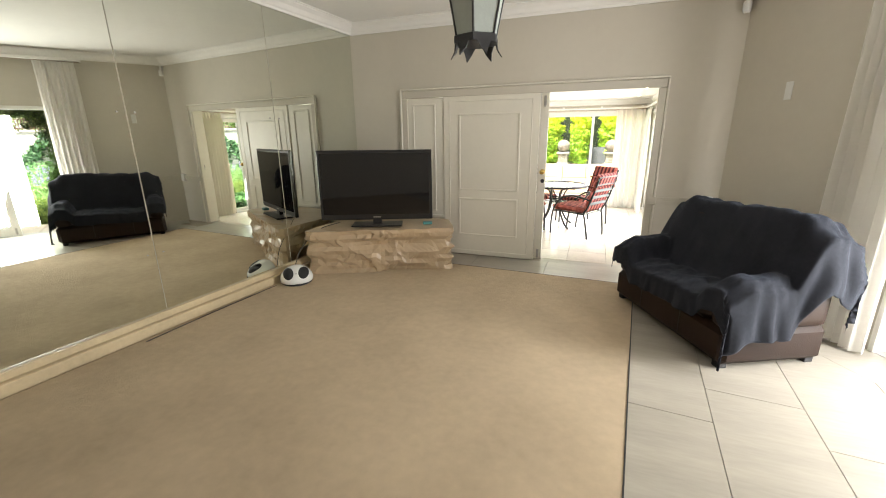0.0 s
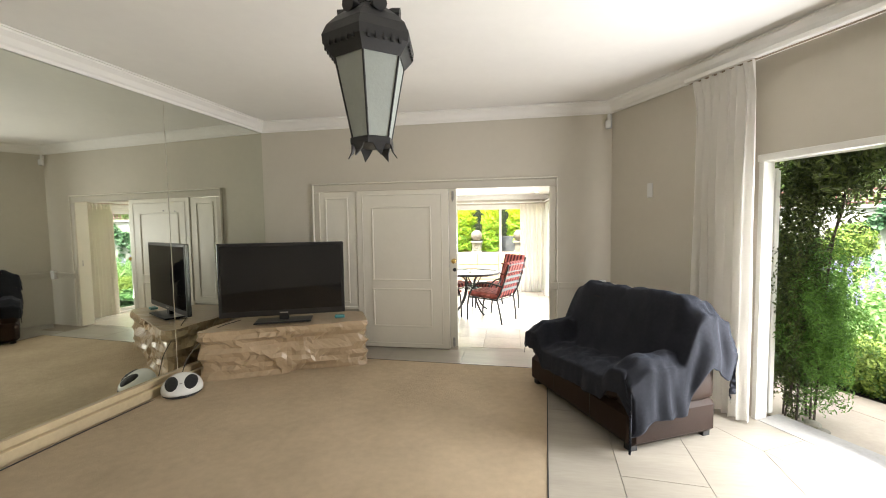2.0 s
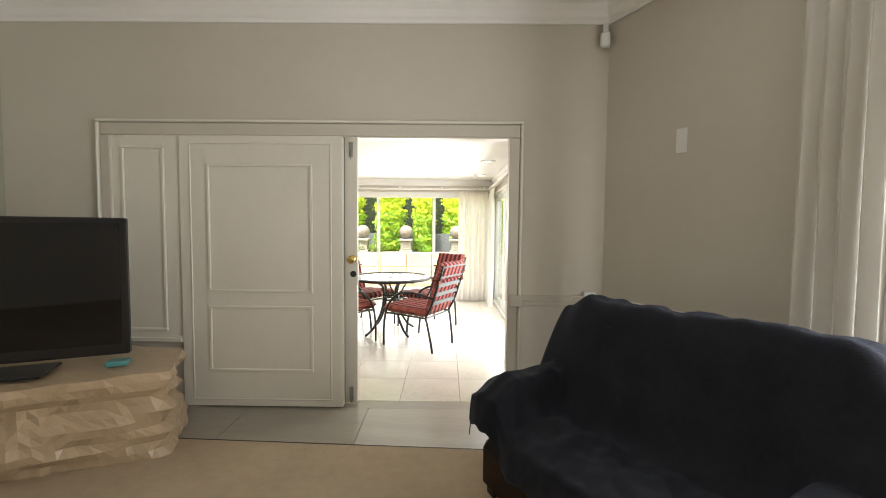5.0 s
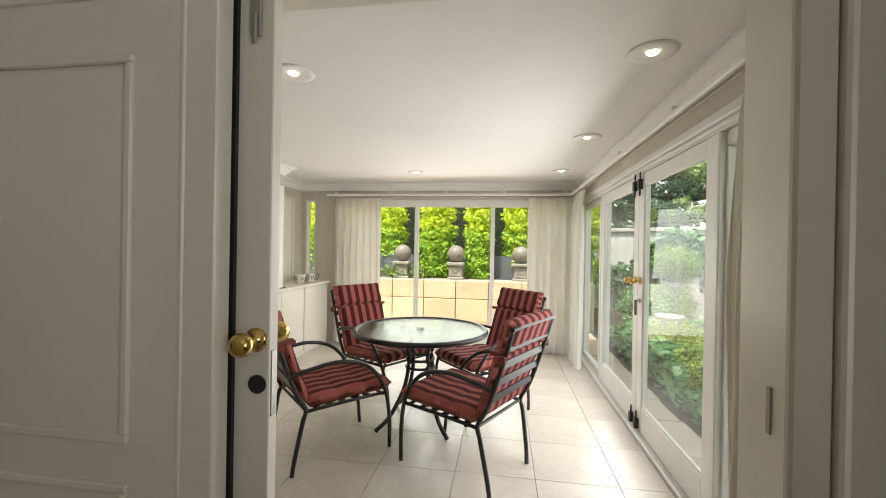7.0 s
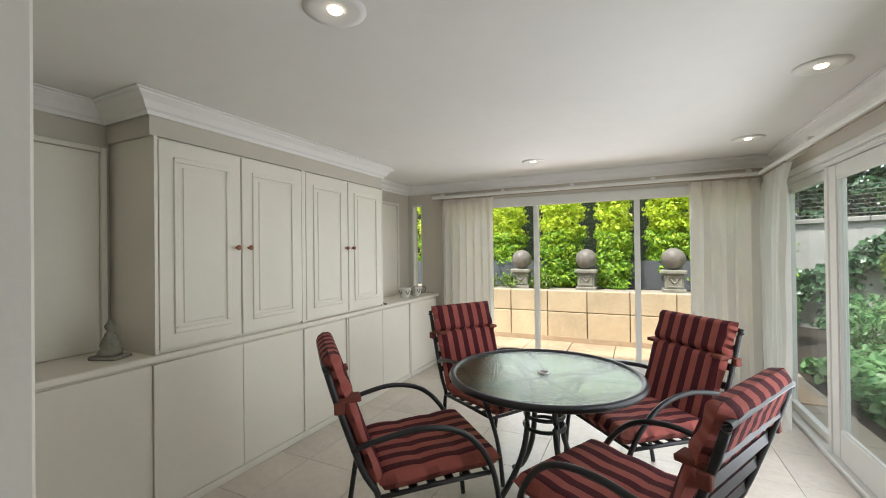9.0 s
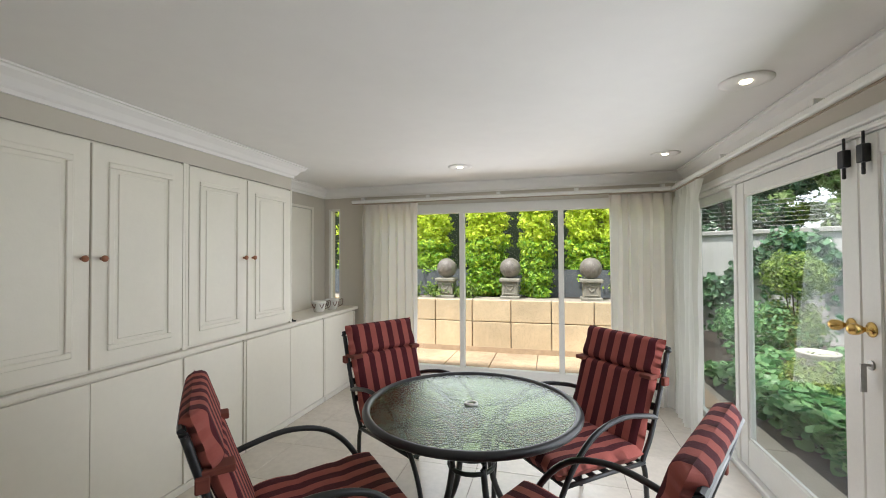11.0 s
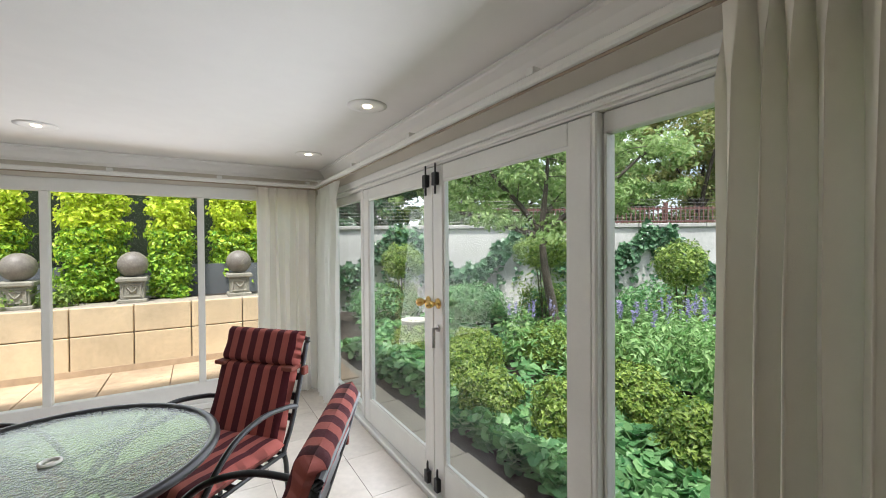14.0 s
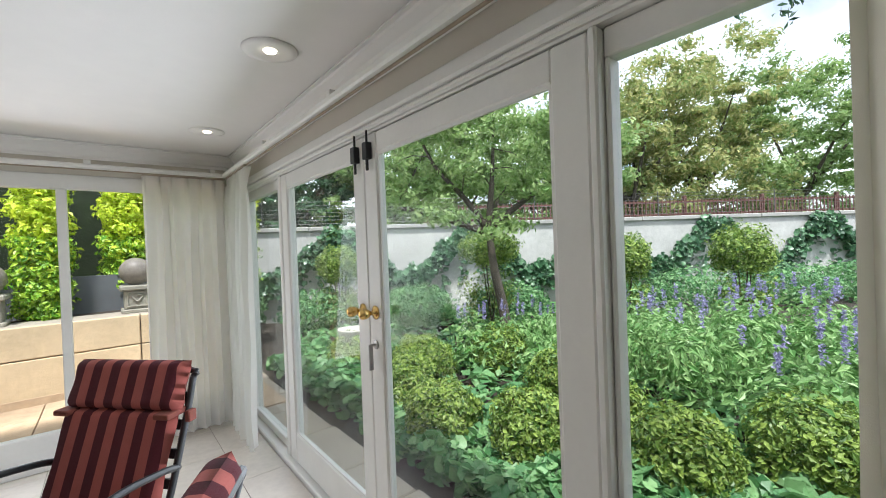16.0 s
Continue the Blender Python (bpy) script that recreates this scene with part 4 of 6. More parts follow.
CX, LEDGE = -1.865, 0.88
for y0, y1, mid in ((1.235, 2.275, 1.745), (2.30, 3.345, 2.815)):
    c = thing("wall_cupboard", Matrix.Identity(4), "cream painted wall cupboard with two closed panelled doors and wooden knobs", "cupboard", "wall cupboards")
    part("body", boxes((-2.298, CX - 0.022, y0 - 0.012, y1 + 0.012, LEDGE + 0.002, 2.05), (CX - 0.022, CX - 0.003, y0 - 0.012, y0 + 0.006, LEDGE + .002, 2.05), (CX - 0.022, CX - 0.003, y1 - 0.006, y1 + 0.012, LEDGE + .002, 2.05)), M_CREAM, c)
    for a, b, ky in ((y0 + .010, mid - .005, mid - .045), (mid + .005, y1 - .010, mid + .045)):
        bm = boxes((CX - 0.02, CX, a, b, LEDGE + 0.018, 2.038), bevel=0.003)
        raised_panel(bm, a + 0.075, b - 0.075, LEDGE + 0.10, 1.955, CX)
        d = part("door", bm, M_CREAM, c)
        bm = bmesh.new()
        lathe(bm, [(0.008, 0), (0.007, 0.012), (0.015, 0.02), (0.017, 0.028), (0.012, 0.036), (0.003, 0.038)], 14)
        bmesh.ops.rotate(bm, verts=bm.verts, matrix=Matrix.Rotation(radians(90), 3, "Y"))
        bmesh.ops.translate(bm, verts=bm.verts, vec=(CX + .006, ky, 1.455))
        part("knob", bm, M_WOODKNOB, d, "varnished wooden knob", True)
structure("bulkhead", boxes((-2.298, CX - 0.008, 1.205, 3.358, 2.052, CEIL_S)), M_WALL, "greige bulkhead above the cupboards")
for y0, y1 in ((0.22, 1.215), (1.235, 2.285), (2.305, 2.79), (2.83, 3.88), (3.92, 4.52)):
    c = thing("base_cupboard", Matrix.Identity(4), "cream painted low cupboard with flush doors", "cupboard", "base cupboards")
    part("body", boxes((-2.298, CX - 0.03, y0 - 0.01, y1 + 0.01, 0.0, LEDGE - 0.035)), M_CREAM, c)
    n = 2 if y1 - y0 > 0.7 else 1
    for k in range(n):
        a, b = y0 + (y1 - y0) * k / n, y0 + (y1 - y0) * (k + 1) / n
        part("door", boxes((CX - 0.03, CX - 0.014, a + .0015, b - .0015, 0.05, LEDGE - 0.05), bevel=0.0015), M_CREAM, c)
    part("batten", boxes((CX - 0.03, CX - 0.004, y1 + .001, y1 + .018, 0.05, LEDGE - 0.05), bevel=0.002), M_CREAM, c)
    part("kickboard", boxes((CX - 0.03, CX - 0.006, y0 - .009, y1 + .018, 0.0, 0.047), bevel=0.003), M_WHITE, c)
tagged(part("shelf", boxes((-2.298, CX + 0.012, 0.21, 4.598, LEDGE - 0.034, LEDGE), bevel=0.006), M_CREAM), "long cream painted shelf top over the low cupboards", "shelf")
# sliding panels in the niches
for y0, y1 in ((0.24, 1.19), (3.38, 4.30)):
    c = thing("sliding_panel", Matrix.Identity(4), "plain cream sliding panel closing a niche", "panel", kind="structure")
    part("panel", boxes((-2.297, -2.275, y0 + .03, y1 - .03, LEDGE + .002, 1.99), bevel=0.002), M_CREAM, c)
    part("panel_frame", boxes((-2.297, -2.255, y0, y0 + .028, LEDGE + .002, 2.02), (-2.297, -2.255, y1 - .028, y1, LEDGE + .002, 2.02), (-2.297, -2.255, y0 + .028, y1 - .028, 1.992, 2.02), bevel=0.003), M_WHITE, c)

# things on the shelf
M_CUP = mat("white china", (0.7, 0.69, 0.64), 0.25, 0.05, 8)
M_CUPB = mat("brown painted decor", (0.16, 0.11, 0.08), 0.4, 0.2, 40)
for x, y, r in ((-2.02, 4.03, 0.075), (-1.99, 4.24, 0.075)):
    c = thing("china_pot", pose(x, y, LEDGE, 0, 0, 40), "small white china pot with brown decoration", "pot", "china pots")
    bm = bmesh.new()
    lathe(bm, [(0.045, 0), (0.052, 0.01), (0.062, 0.05), (0.075, 0.105), (0.077, 0.115), (0.071, 0.113), (0.058, 0.05), (0.03, 0.02)], 24)
    part("bowl", bm, M_CUP, c, "", True)
    for k in range(5):
        a = k * 1.26
        bm = bmesh.new()
        tube(bm, smooth_path([(0.071 * math.cos(a - .35), 0.071 * math.sin(a - .35), 0.085), (0.064 * math.cos(a), 0.064 * math.sin(a), 0.045), (0.073 * math.cos(a + .3), 0.073 * math.sin(a + .3), 0.09)], 4), 0.005, 5)
        part("decoration", bm, M_CUPB, c)
    bm = bmesh.new()
    tube(bm, smooth_path([(0.07, 0, 0.10), (0.115, 0, 0.11), (0.11, 0, 0.05), (0.062, 0, 0.03)], 5), 0.005, 6)
    part("handle", bm, M_CUPB, c)
ky = thing("key_bunch", pose(-1.93, 3.42, LEDGE), "small dark bunch of keys on the shelf", "keys")
bm = bmesh.new()
tube(bm, [(0.02 * math.cos(k), 0.02 * math.sin(k), 0.01 + 0.008 * math.sin(k * 2)) for k in np.linspace(0, 6, 12)], 0.006, 6)
box(bm, 0.0, 0.06, -0.01, 0.01, 0, 0.012, 0.003)
part("keys", bm, M_DARK, ky)
st = thing("shelf_statuette", pose(-2.04, 1.10, LEDGE, 0, 0, 20), "small weathered stone statuette on a dark stepped base", "statuette")
bm = bmesh.new()
box(bm, -0.075, 0.075, -0.055, 0.055, 0, 0.018, 0.004)
lathe(bm, [(0.05, 0.018), (0.055, 0.03), (0.05, 0.045), (0.04, 0.055), (0.045, 0.075), (0.03, 0.11), (0.022, 0.13), (0.012, 0.14), (0.022, 0.155), (0.024, 0.17), (0.014, 0.188), (0.004, 0.20)], 16)
part("figure", bm, M_STONE, st, "", True)

# ceiling downlights
for x, y in ((1.23, 1.03), (1.225, 2.418), (1.225, 3.793), (-0.44, 3.793), (-0.50, 1.06)):
    c = thing("downlight", pose(x, y, CEIL_S), "round recessed ceiling downlight, switched on", "downlight", "ceiling downlights")
    bm = bmesh.new()
    lathe(bm, [(0.108, -0.001), (0.108, -0.004), (0.08, -0.007), (0.045, -0.004), (0.034, -0.002)], 32)
    part("ring", bm, M_CEIL, c, "", True)
    bm = bmesh.new()
    lathe(bm, [(0.026, -0.002), (0.022, -0.009), (0.004, -0.011)], 20)
    part("bulb", bm, M_LAMP, c, "glowing halogen bulb", True)

# curtains and tracks of the sunroom
for nm, a, b in (("far", (-1.86, FY - 0.13), (1.50, FY - 0.13)), ("doors", (WX - 0.14, 0.22), (WX - 0.14, FY - 0.10))):
    r = thing("curtain_rail", Matrix.Identity(4), "white painted wooden curtain track, paint chipped", "curtain rail")
    A, B = Vector((*a, 2.085)), Vector((*b, 2.085))
    w = 0.03
    part("track", boxes((min(A.x, B.x) - (w if nm == "doors" else 0), max(A.x, B.x) + (w if nm == "doors" else 0), min(A.y, B.y) - (w if nm == "far" else 0), max(A.y, B.y) + (w if nm == "far" else 0), 2.065, 2.10), bevel=0.008), M_FRAME, r)
    n = Vector((B - A)).normalized()
    for k in range(5):
        p = A.lerp(B, 0.04 + 0.23 * k)
        part("bracket", boxes((p.x - .02, p.x + .02, p.y - .02, p.y + .02, 2.10, 2.128), bevel=0.003), M_FRAME, r)
    part("runner", tube(bmesh.new(), [A - Vector((0, 0, .024)), B - Vector((0, 0, .024))], 0.006, 6), M_TIE2, r, "tan runner cord")
curtain("curtain", (-1.76, FY - 0.10), (-1.09, FY - 0.10), 0.03, 2.055, 7, 0.05, "white pleated curtain beside the picture window", 1, 3)
curtain("curtain", (0.90, FY - 0.10), (1.46, FY - 0.10), 0.03, 2.055, 6, 0.05, "white pleated curtain in the corner", 1, 4)
curtain("curtain", (WX - 0.14, FY - 0.12), (WX - 0.15, 3.80), 0.02, 2.055, 6, 0.045, "white pleated curtain beside the glazed doors", 1, 6)
curtain("curtain", (WX - 0.14, 0.78), (WX - 0.14, 0.25), 0.02, 2.055, 9, 0.075, "cream lined curtain in deep folds at the end of the glazing", 1, 9, cloth=M_CURT2)


def garden_table(x, y):
    t = thing("round_table", pose(x, y, 0, 0, 0, 20), "round garden table with a pebbled glass top and dark metal rim", "table")
    bm = bmesh.new()
    lathe(bm, [(0.03, 0.722), (0.50, 0.722), (0.50, 0.73), (0.03, 0.73)], 64, cap=False)
    bm.verts.ensure_lookup_table()
    n = 64
    for k in range(n):
        bm.faces.new((bm.verts[k], bm.verts[(k + 1) % n], bm.verts[3 * n + (k + 1) % n], bm.verts[3 * n + k]))
    part("glass_top", bm, M_TABLE, t, "pebbled clear glass")
    bm = bmesh.new()
    tube(bm, [(0.51 * math.cos(a), 0.51 * math.sin(a), 0.722) for a in np.linspace(0, 2 * math.pi, 65)[:-1]], 0.019, 10, True)
    part("rim", bm, M_CHAIR, t, "", True)
    bm = bmesh.new()
    tube(bm, [(0.028 * math.cos(a), 0.028 * math.sin(a), 0.731) for a in np.linspace(0, 2 * math.pi, 25)[:-1]], 0.007, 8, True)
    part("umbrella_ring", bm, M_CUP, t, "pale ring round the umbrella hole", True)
    for k in range(4):
        a = k * math.pi / 2 + 0.4
        c, s = math.cos(a), math.sin(a)
        bm = bmesh.new()
        tube(bm, smooth_path([(0.48 * c, 0.48 * s, 0.705), (0.30 * c, 0.30 * s, 0.69), (0.15 * c, 0.15 * s, 0.64), (0.105 * c, 0.105 * s, 0.52), (0.14 * c, 0.14 * s, 0.30), (0.26 * c, 0.26 * s, 0.10), (0.38 * c, 0.38 * s, 0.012)], 6), 0.016, 8)
        part("leg", bm, M_CHAIR, t, "", True)
    for z, r in ((0.50, 0.105), (0.44, 0.11)):
        bm = bmesh.new()
        tube(bm, [(r * math.cos(a), r * math.sin(a), z) for a in np.linspace(0, 2 * math.pi, 33)[:-1]], 0.011, 8, True)
        part("brace_ring", bm, M_CHAIR, t, "", True)
    for k in range(2):
        bm = boxes((-0.49, 0.49, -0.012, 0.012, 0.70, 0.712))
        bmesh.ops.rotate(bm, verts=bm.verts, matrix=Matrix.Rotation(k * math.pi / 2 + 0.4, 3, "Z"))
        part("crossbar", bm, M_CHAIR, t)
    return t


garden_table(-0.042, 2.235)


def cushion(bm, w, l, h, nseg=1, tuft=0.012):
    """A soft pad, x 0-centred width w, y 0..l, z about 0..h, pinched into nseg bolsters along y."""
    NX, NY = 18, 26
    top, bot = [], []
    for j in range(NY + 1):
        v = j / NY
        rt, rb = [], []
        for i in range(NX + 1):
            u = i / NX
            ex = min(u, 1 - u) * w
            ey = min(v, 1 - v) * l
            rx, ry = min(1, ex / 0.035), min(1, ey / 0.035)
            e = math.sqrt(max(0, 1 - (1 - rx) ** 2)) * math.sqrt(max(0, 1 - (1 - ry) ** 2))
            q = abs(math.sin(v * nseg * math.pi)) ** 0.4 if nseg > 1 else 1
            zt = h * (0.5 + 0.5 * e * (0.75 + 0.25 * q)) + 0.004 * noise.noise(Vector((u * 6, v * 6, h * 50)))
            zb = h * (0.5 - 0.5 * e)
            x = (u - .5) * w * (1 + 0.015 * math.sin(v * 9))
            rt.append(bm.verts.new((x, v * l, zt)))
            rb.append(bm.verts.new((x, v * l, zb)))
        top.append(rt), bot.append(rb)
    for j in range(NY):
        for i in range(NX):
            bm.faces.new((top[j][i], top[j][i + 1], top[j + 1][i + 1], top[j + 1][i]))
            bm.faces.new((bot[j][i], bot[j + 1][i], bot[j + 1][i + 1], bot[j][i + 1]))
    for j in range(NY):
        bm.faces.new((top[j][0], top[j + 1][0], bot[j + 1][0], bot[j][0]))
        bm.faces.new((top[j][NX], bot[j][NX], bot[j + 1][NX], top[j + 1][NX]))
    for i in range(NX):
        bm.faces.new((top[0][i], bot[0][i], bot[0][i + 1], top[0][i + 1]))
        bm.faces.new((top[NY][i], top[NY][i + 1], bot[NY][i + 1], bot[NY][i]))
    bmesh.ops.remove_doubles(bm, verts=bm.verts, dist=1e-5)
    return bm


def placed_cushion(name, parent, w, l, h, m, nseg=1, label=""):
    ob = part(name, cushion(bmesh.new(), w, l, h, nseg), M_STRIPE, parent, label, True)
    ob.matrix_basis = m
    return ob


def garden_chair(m):
    """A metal armchair with tied-on striped cushions; the origin is between the rear feet, +y is its front."""
    t = thing("garden_chair", m, "dark metal garden armchair with red striped cushions", "chair", "chairs round the table")
    hw = 0.265
    ang = math.atan2(0.20, 0.58)
    for s in (-1, 1):
        bm = bmesh.new()
        tube(bm, smooth_path([(s * hw, -0.155, 0.93), (s * hw, -0.11, 0.78), (s * hw, -0.02, 0.52), (s * hw, 0.045, 0.40), (s * hw, 0.03, 0.33), (s * (hw - .02), -0.01, 0.10), (s * (hw - .03), -0.02, 0.005)], 5), 0.0135, 8)
        part("rear_leg", bm, M_CHAIR, t, "", True)
        bm = bmesh.new()
        tube(bm, smooth_path([(s * hw, -0.06, 0.60), (s * (hw + .02), 0.05, 0.635), (s * (hw + .035), 0.24, 0.66), (s * (hw + .035), 0.42, 0.61), (s * (hw + .02), 0.55, 0.46), (s * (hw - .01), 0.615, 0.25), (s * (hw - .03), 0.635, 0.005)], 6), 0.0135, 8)
        part("arm_leg", bm, M_CHAIR, t, "", True)
        bm = bmesh.new()
        tube(bm, [(s * hw, 0.035, 0.385), (s * (hw + .005), 0.30, 0.395), (s * (hw + .01), 0.575, 0.40)], 0.011, 8)
        part("seat_rail", bm, M_CHAIR, t, "", True)
    for y in (0.05, 0.56):
        part("seat_bar", tube(bmesh.new(), [(-hw, y, 0.388), (hw, y, 0.388)], 0.010, 8), M_CHAIR, t)
    for k in range(5):
        y = 0.12 + k * 0.085
        part("seat_slat", boxes((-hw, hw, y - .02, y + .02, 0.388, 0.394)), M_CHAIR, t)
    part("back_bar", tube(bmesh.new(), smooth_path([(-hw, -0.155, 0.93), (-hw + .03, -0.165, 0.955), (hw - .03, -0.165, 0.955), (hw, -0.155, 0.93)], 4), 0.0125, 8), M_CHAIR, t)
    for k in range(4):
        f = 0.12 + k * 0.24
        z, y = 0.50 + f * 0.42, -0.012 - f * 0.145
        part("back_slat", boxes((-hw, hw, y - .004, y + .004, z - .02, z + .02)), M_CHAIR, t)
    placed_cushion("seat_cushion", t, 0.555, 0.565, 0.082, Matrix.Translation((0, 0.055, 0.398)) @ Matrix.Rotation(radians(2), 4, "X"), 3)
    tilt = Matrix.Translation((0, 0.085, 0.445)) @ Matrix.Rotation(radians(90) + ang, 4, "X")
    placed_cushion("back_cushion", t, 0.525, 0.405, 0.065, tilt, 3)
    placed_cushion("head_cushion", t, 0.535, 0.20, 0.082, tilt @ Matrix.Translation((0, 0.40, -0.004)), 1)
    for s in (-1, 1):
        bm = bmesh.new()
        box(bm, s * 0.235 - .03, s * 0.235 + .04, -0.12, -0.02, 0.80, 0.822, 0.004)
        box(bm, s * 0.285 - .012, s * 0.285 + .012, -0.13, -0.09, 0.765, 0.81, 0.004)
        part("cushion_tie", bm, M_TIE, t, "knotted cloth tie")
    return t


def chair_pose(x, y, fx, fy):
    return Matrix.Translation((x, y, 0)) @ Matrix.Rotation(math.atan2(fy, fx) - math.pi / 2, 4, "Z")


first = garden_chair(chair_pose(0.63, 1.545, -0.88, 0.475))
copy_thing(first, chair_pose(-0.775, 1.515, 0.70, 0.71))
copy_thing(first, chair_pose(0.655, 2.79, -0.757, -0.654))
copy_thing(first, chair_pose(-0.71, 2.83, 0.84, -0.54))

# ---- garden ----


def leaves(n, pick, size, rng, aspect=0.55, droop=0.5, fold=0.25):
    """Vertices and faces of n small folded leaves; pick(rng, n) gives places and outward directions."""
    P, N = pick(rng, n)
    N = N + rng.normal(0, droop, N.shape)
    N /= np.linalg.norm(N, axis=1)[:, None] + 1e-9
    A = np.cross(N, rng.normal(0, 1, N.shape))
    A /= np.linalg.norm(A, axis=1)[:, None] + 1e-9
    B = np.cross(N, A)
    s = (size * rng.uniform(0.6, 1.3, n))[:, None]
    v = np.stack([P - A * s, P + B * s * aspect + N * s * fold, P + A * s, P - B * s * aspect + N * s * fold], 1).reshape(-1, 3)
    f = np.arange(n * 4).reshape(-1, 4)
    f = np.concatenate([f[:, [0, 1, 2]], f[:, [0, 2, 3]]])
    return v, f


def round_leaves(n, pick, size, rng, droop=0.5, cup=0.12):
    """Broad, nearly round leaves with a notch at the stalk and a slightly raised rim."""
    P, N = pick(rng, n)
    N = N + rng.normal(0, droop, N.shape)
    N /= np.linalg.norm(N, axis=1)[:, None] + 1e-9
    A = np.cross(N, rng.normal(0, 1, N.shape))
    A /= np.linalg.norm(A, axis=1)[:, None] + 1e-9
    B = np.cross(N, A)
    s = (size * rng.uniform(0.55, 1.25, n))[:, None]
    rim = [P + (A * math.cos(a) + B * math.sin(a)) * s * r + N * s * cup for a, r in ((0, .35), (0.7, 1.0), (1.7, .95), (2.6, .95), (3.14, 1.08), (3.7, .95), (4.6, .95), (5.6, 1.0))]
    v = np.stack([P] + rim, 1).reshape(-1, 3)
    base = np.arange(n)[:, None] * 9
    f = np.concatenate([base + np.array([[0, k, k % 8 + 1]]) for k in range(1, 9)])
    return v, f


def leaf_object(name, parent, material, sets, label=""):
    vs, fs, k = [], [], 0
    for v, f in sets:
        vs.append(v), fs.append(f + k)
        k += len(v)
    me = bpy.data.meshes.new(name)
    v, f = np.concatenate(vs), np.concatenate(fs)
    me.from_pydata(v.tolist(), [], f.tolist())
    me.materials.append(material)
    ob = new(name, me)
    if parent is not None:
        ob.parent = parent
    if label:
        ob["label"] = label
    return ob


def blob(c, r, shell=0.35, lump=0.25, seed=0.0):
    """Places through the outer part of a lumpy ellipsoid."""
    c, r = np.array(c, float), np.array(r, float)

    def pick(rng, n):
        d = rng.normal(0, 1, (n, 3))
        d /= np.linalg.norm(d, axis=1)[:, None]
        k = 1 + lump * (np.sin(d[:, 0] * 7 + seed) * np.sin(d[:, 1] * 6 + seed * 2) + 0.6 * np.sin(d[:, 2] * 9 + d[:, 0] * 5 + seed))
        rad = (1 - shell * rng.random(n) ** 1.6) * k
        return c + d * r * rad[:, None], d + np.array([0, 0, 0.25])
    return pick


rng = np.random.default_rng(5)

# terrace and retaining wall beyond the picture window
RY = 6.5
tr = [tagged(part("terrace", boxes((-6, 1.95, FY + .16, RY + 0.1, -0.3, -0.055)), M_GROUT), "pale stone terrace below the window", "terrace", kind="structure")][0]
for i in range(10):
    for j in range(3):
        x, y = -4.2 + i * 0.62, FY + 0.17 + j * 0.62
        part("paving_slab", boxes((x + .004, x + .614, y + .004, min(y + .614, RY - .005), -0.06, -0.03 + 0.002 * ((i * 7 + j * 3) % 3)), bevel=0.004), M_TERR, tr)
rw = thing("retaining_wall", pose(0, RY, 0), "low wall clad with large sandstone blocks", "garden wall", kind="structure")
part("core", boxes((-6, 2.2, 0.05, 0.5, -0.3, 0.775)), M_GROUT, rw)
for r, (z0, z1) in enumerate(((-0.05, 0.44), (0.445, 0.78))):
    for i in range(10):
        x = -3.86 + i * 0.60
        part("block", boxes((x + .006, x + .594, 0.0, 0.06, z0, z1 - .006), bevel=0.008), M_SAND, rw)
part("damp_skirting", boxes((-3.8, 2.1, -0.006, -0.001, -0.05, 0.05), bevel=0.002), M_TERR, rw, "dark damp stain line at the foot")
structure("planting_bed", boxes((-6, 2.2, RY + 0.3, RY + 3.0, -0.3, 0.77)), M_SOIL, "dark soil of the raised bed")
structure("garden_wall_grey", boxes((-7, 2.3, RY + 0.78, RY + 0.95, 0.7, 1.22)), M_GREYWALL, "low grey wall behind the stone balls")


def pedestal(x, y, z):
    p = thing("stone_pedestal", pose(x, y, z), "square weathered stone pedestal with carved face", "pedestal", "stone pedestals")
    part("base", boxes((-0.155, 0.155, -0.155, 0.155, 0, 0.05), bevel=0.01), M_STONE, p)
    part("shaft", boxes((-0.125, 0.125, -0.125, 0.125, 0.05, 0.27), bevel=0.008), M_STONE, p)
    bm = bmesh.new()
    mould(bm, -0.10, 0.10, 0.075, 0.25, -0.125, 0.016, 0.012)
    tube(bm, smooth_path([(-0.05, -0.128, 0.20), (0.0, -0.132, 0.14), (0.05, -0.128, 0.20), (0.0, -0.13, 0.22)], 5), 0.012, 6)
    part("carving", bm, M_STONE, p)
    part("cap", boxes((-0.165, 0.165, -0.165, 0.165, 0.27, 0.33), bevel=0.014), M_STONE, p)
    b = thing("stone_ball", pose(x, y, z + 0.325), "polished veined stone ball on a pedestal", "stone ball", "stone balls")
    bm = bmesh.new()
    bmesh.ops.create_uvsphere(bm, u_segments=32, v_segments=20, radius=0.165)
    bmesh.ops.translate(bm, verts=bm.verts, vec=(0, 0, 0.165))
    part("ball", bm, M_BALL, b, "", True)


for x in (-1.36, -0.30, 0.93):
    pedestal(x, RY + 0.36, 0.77)

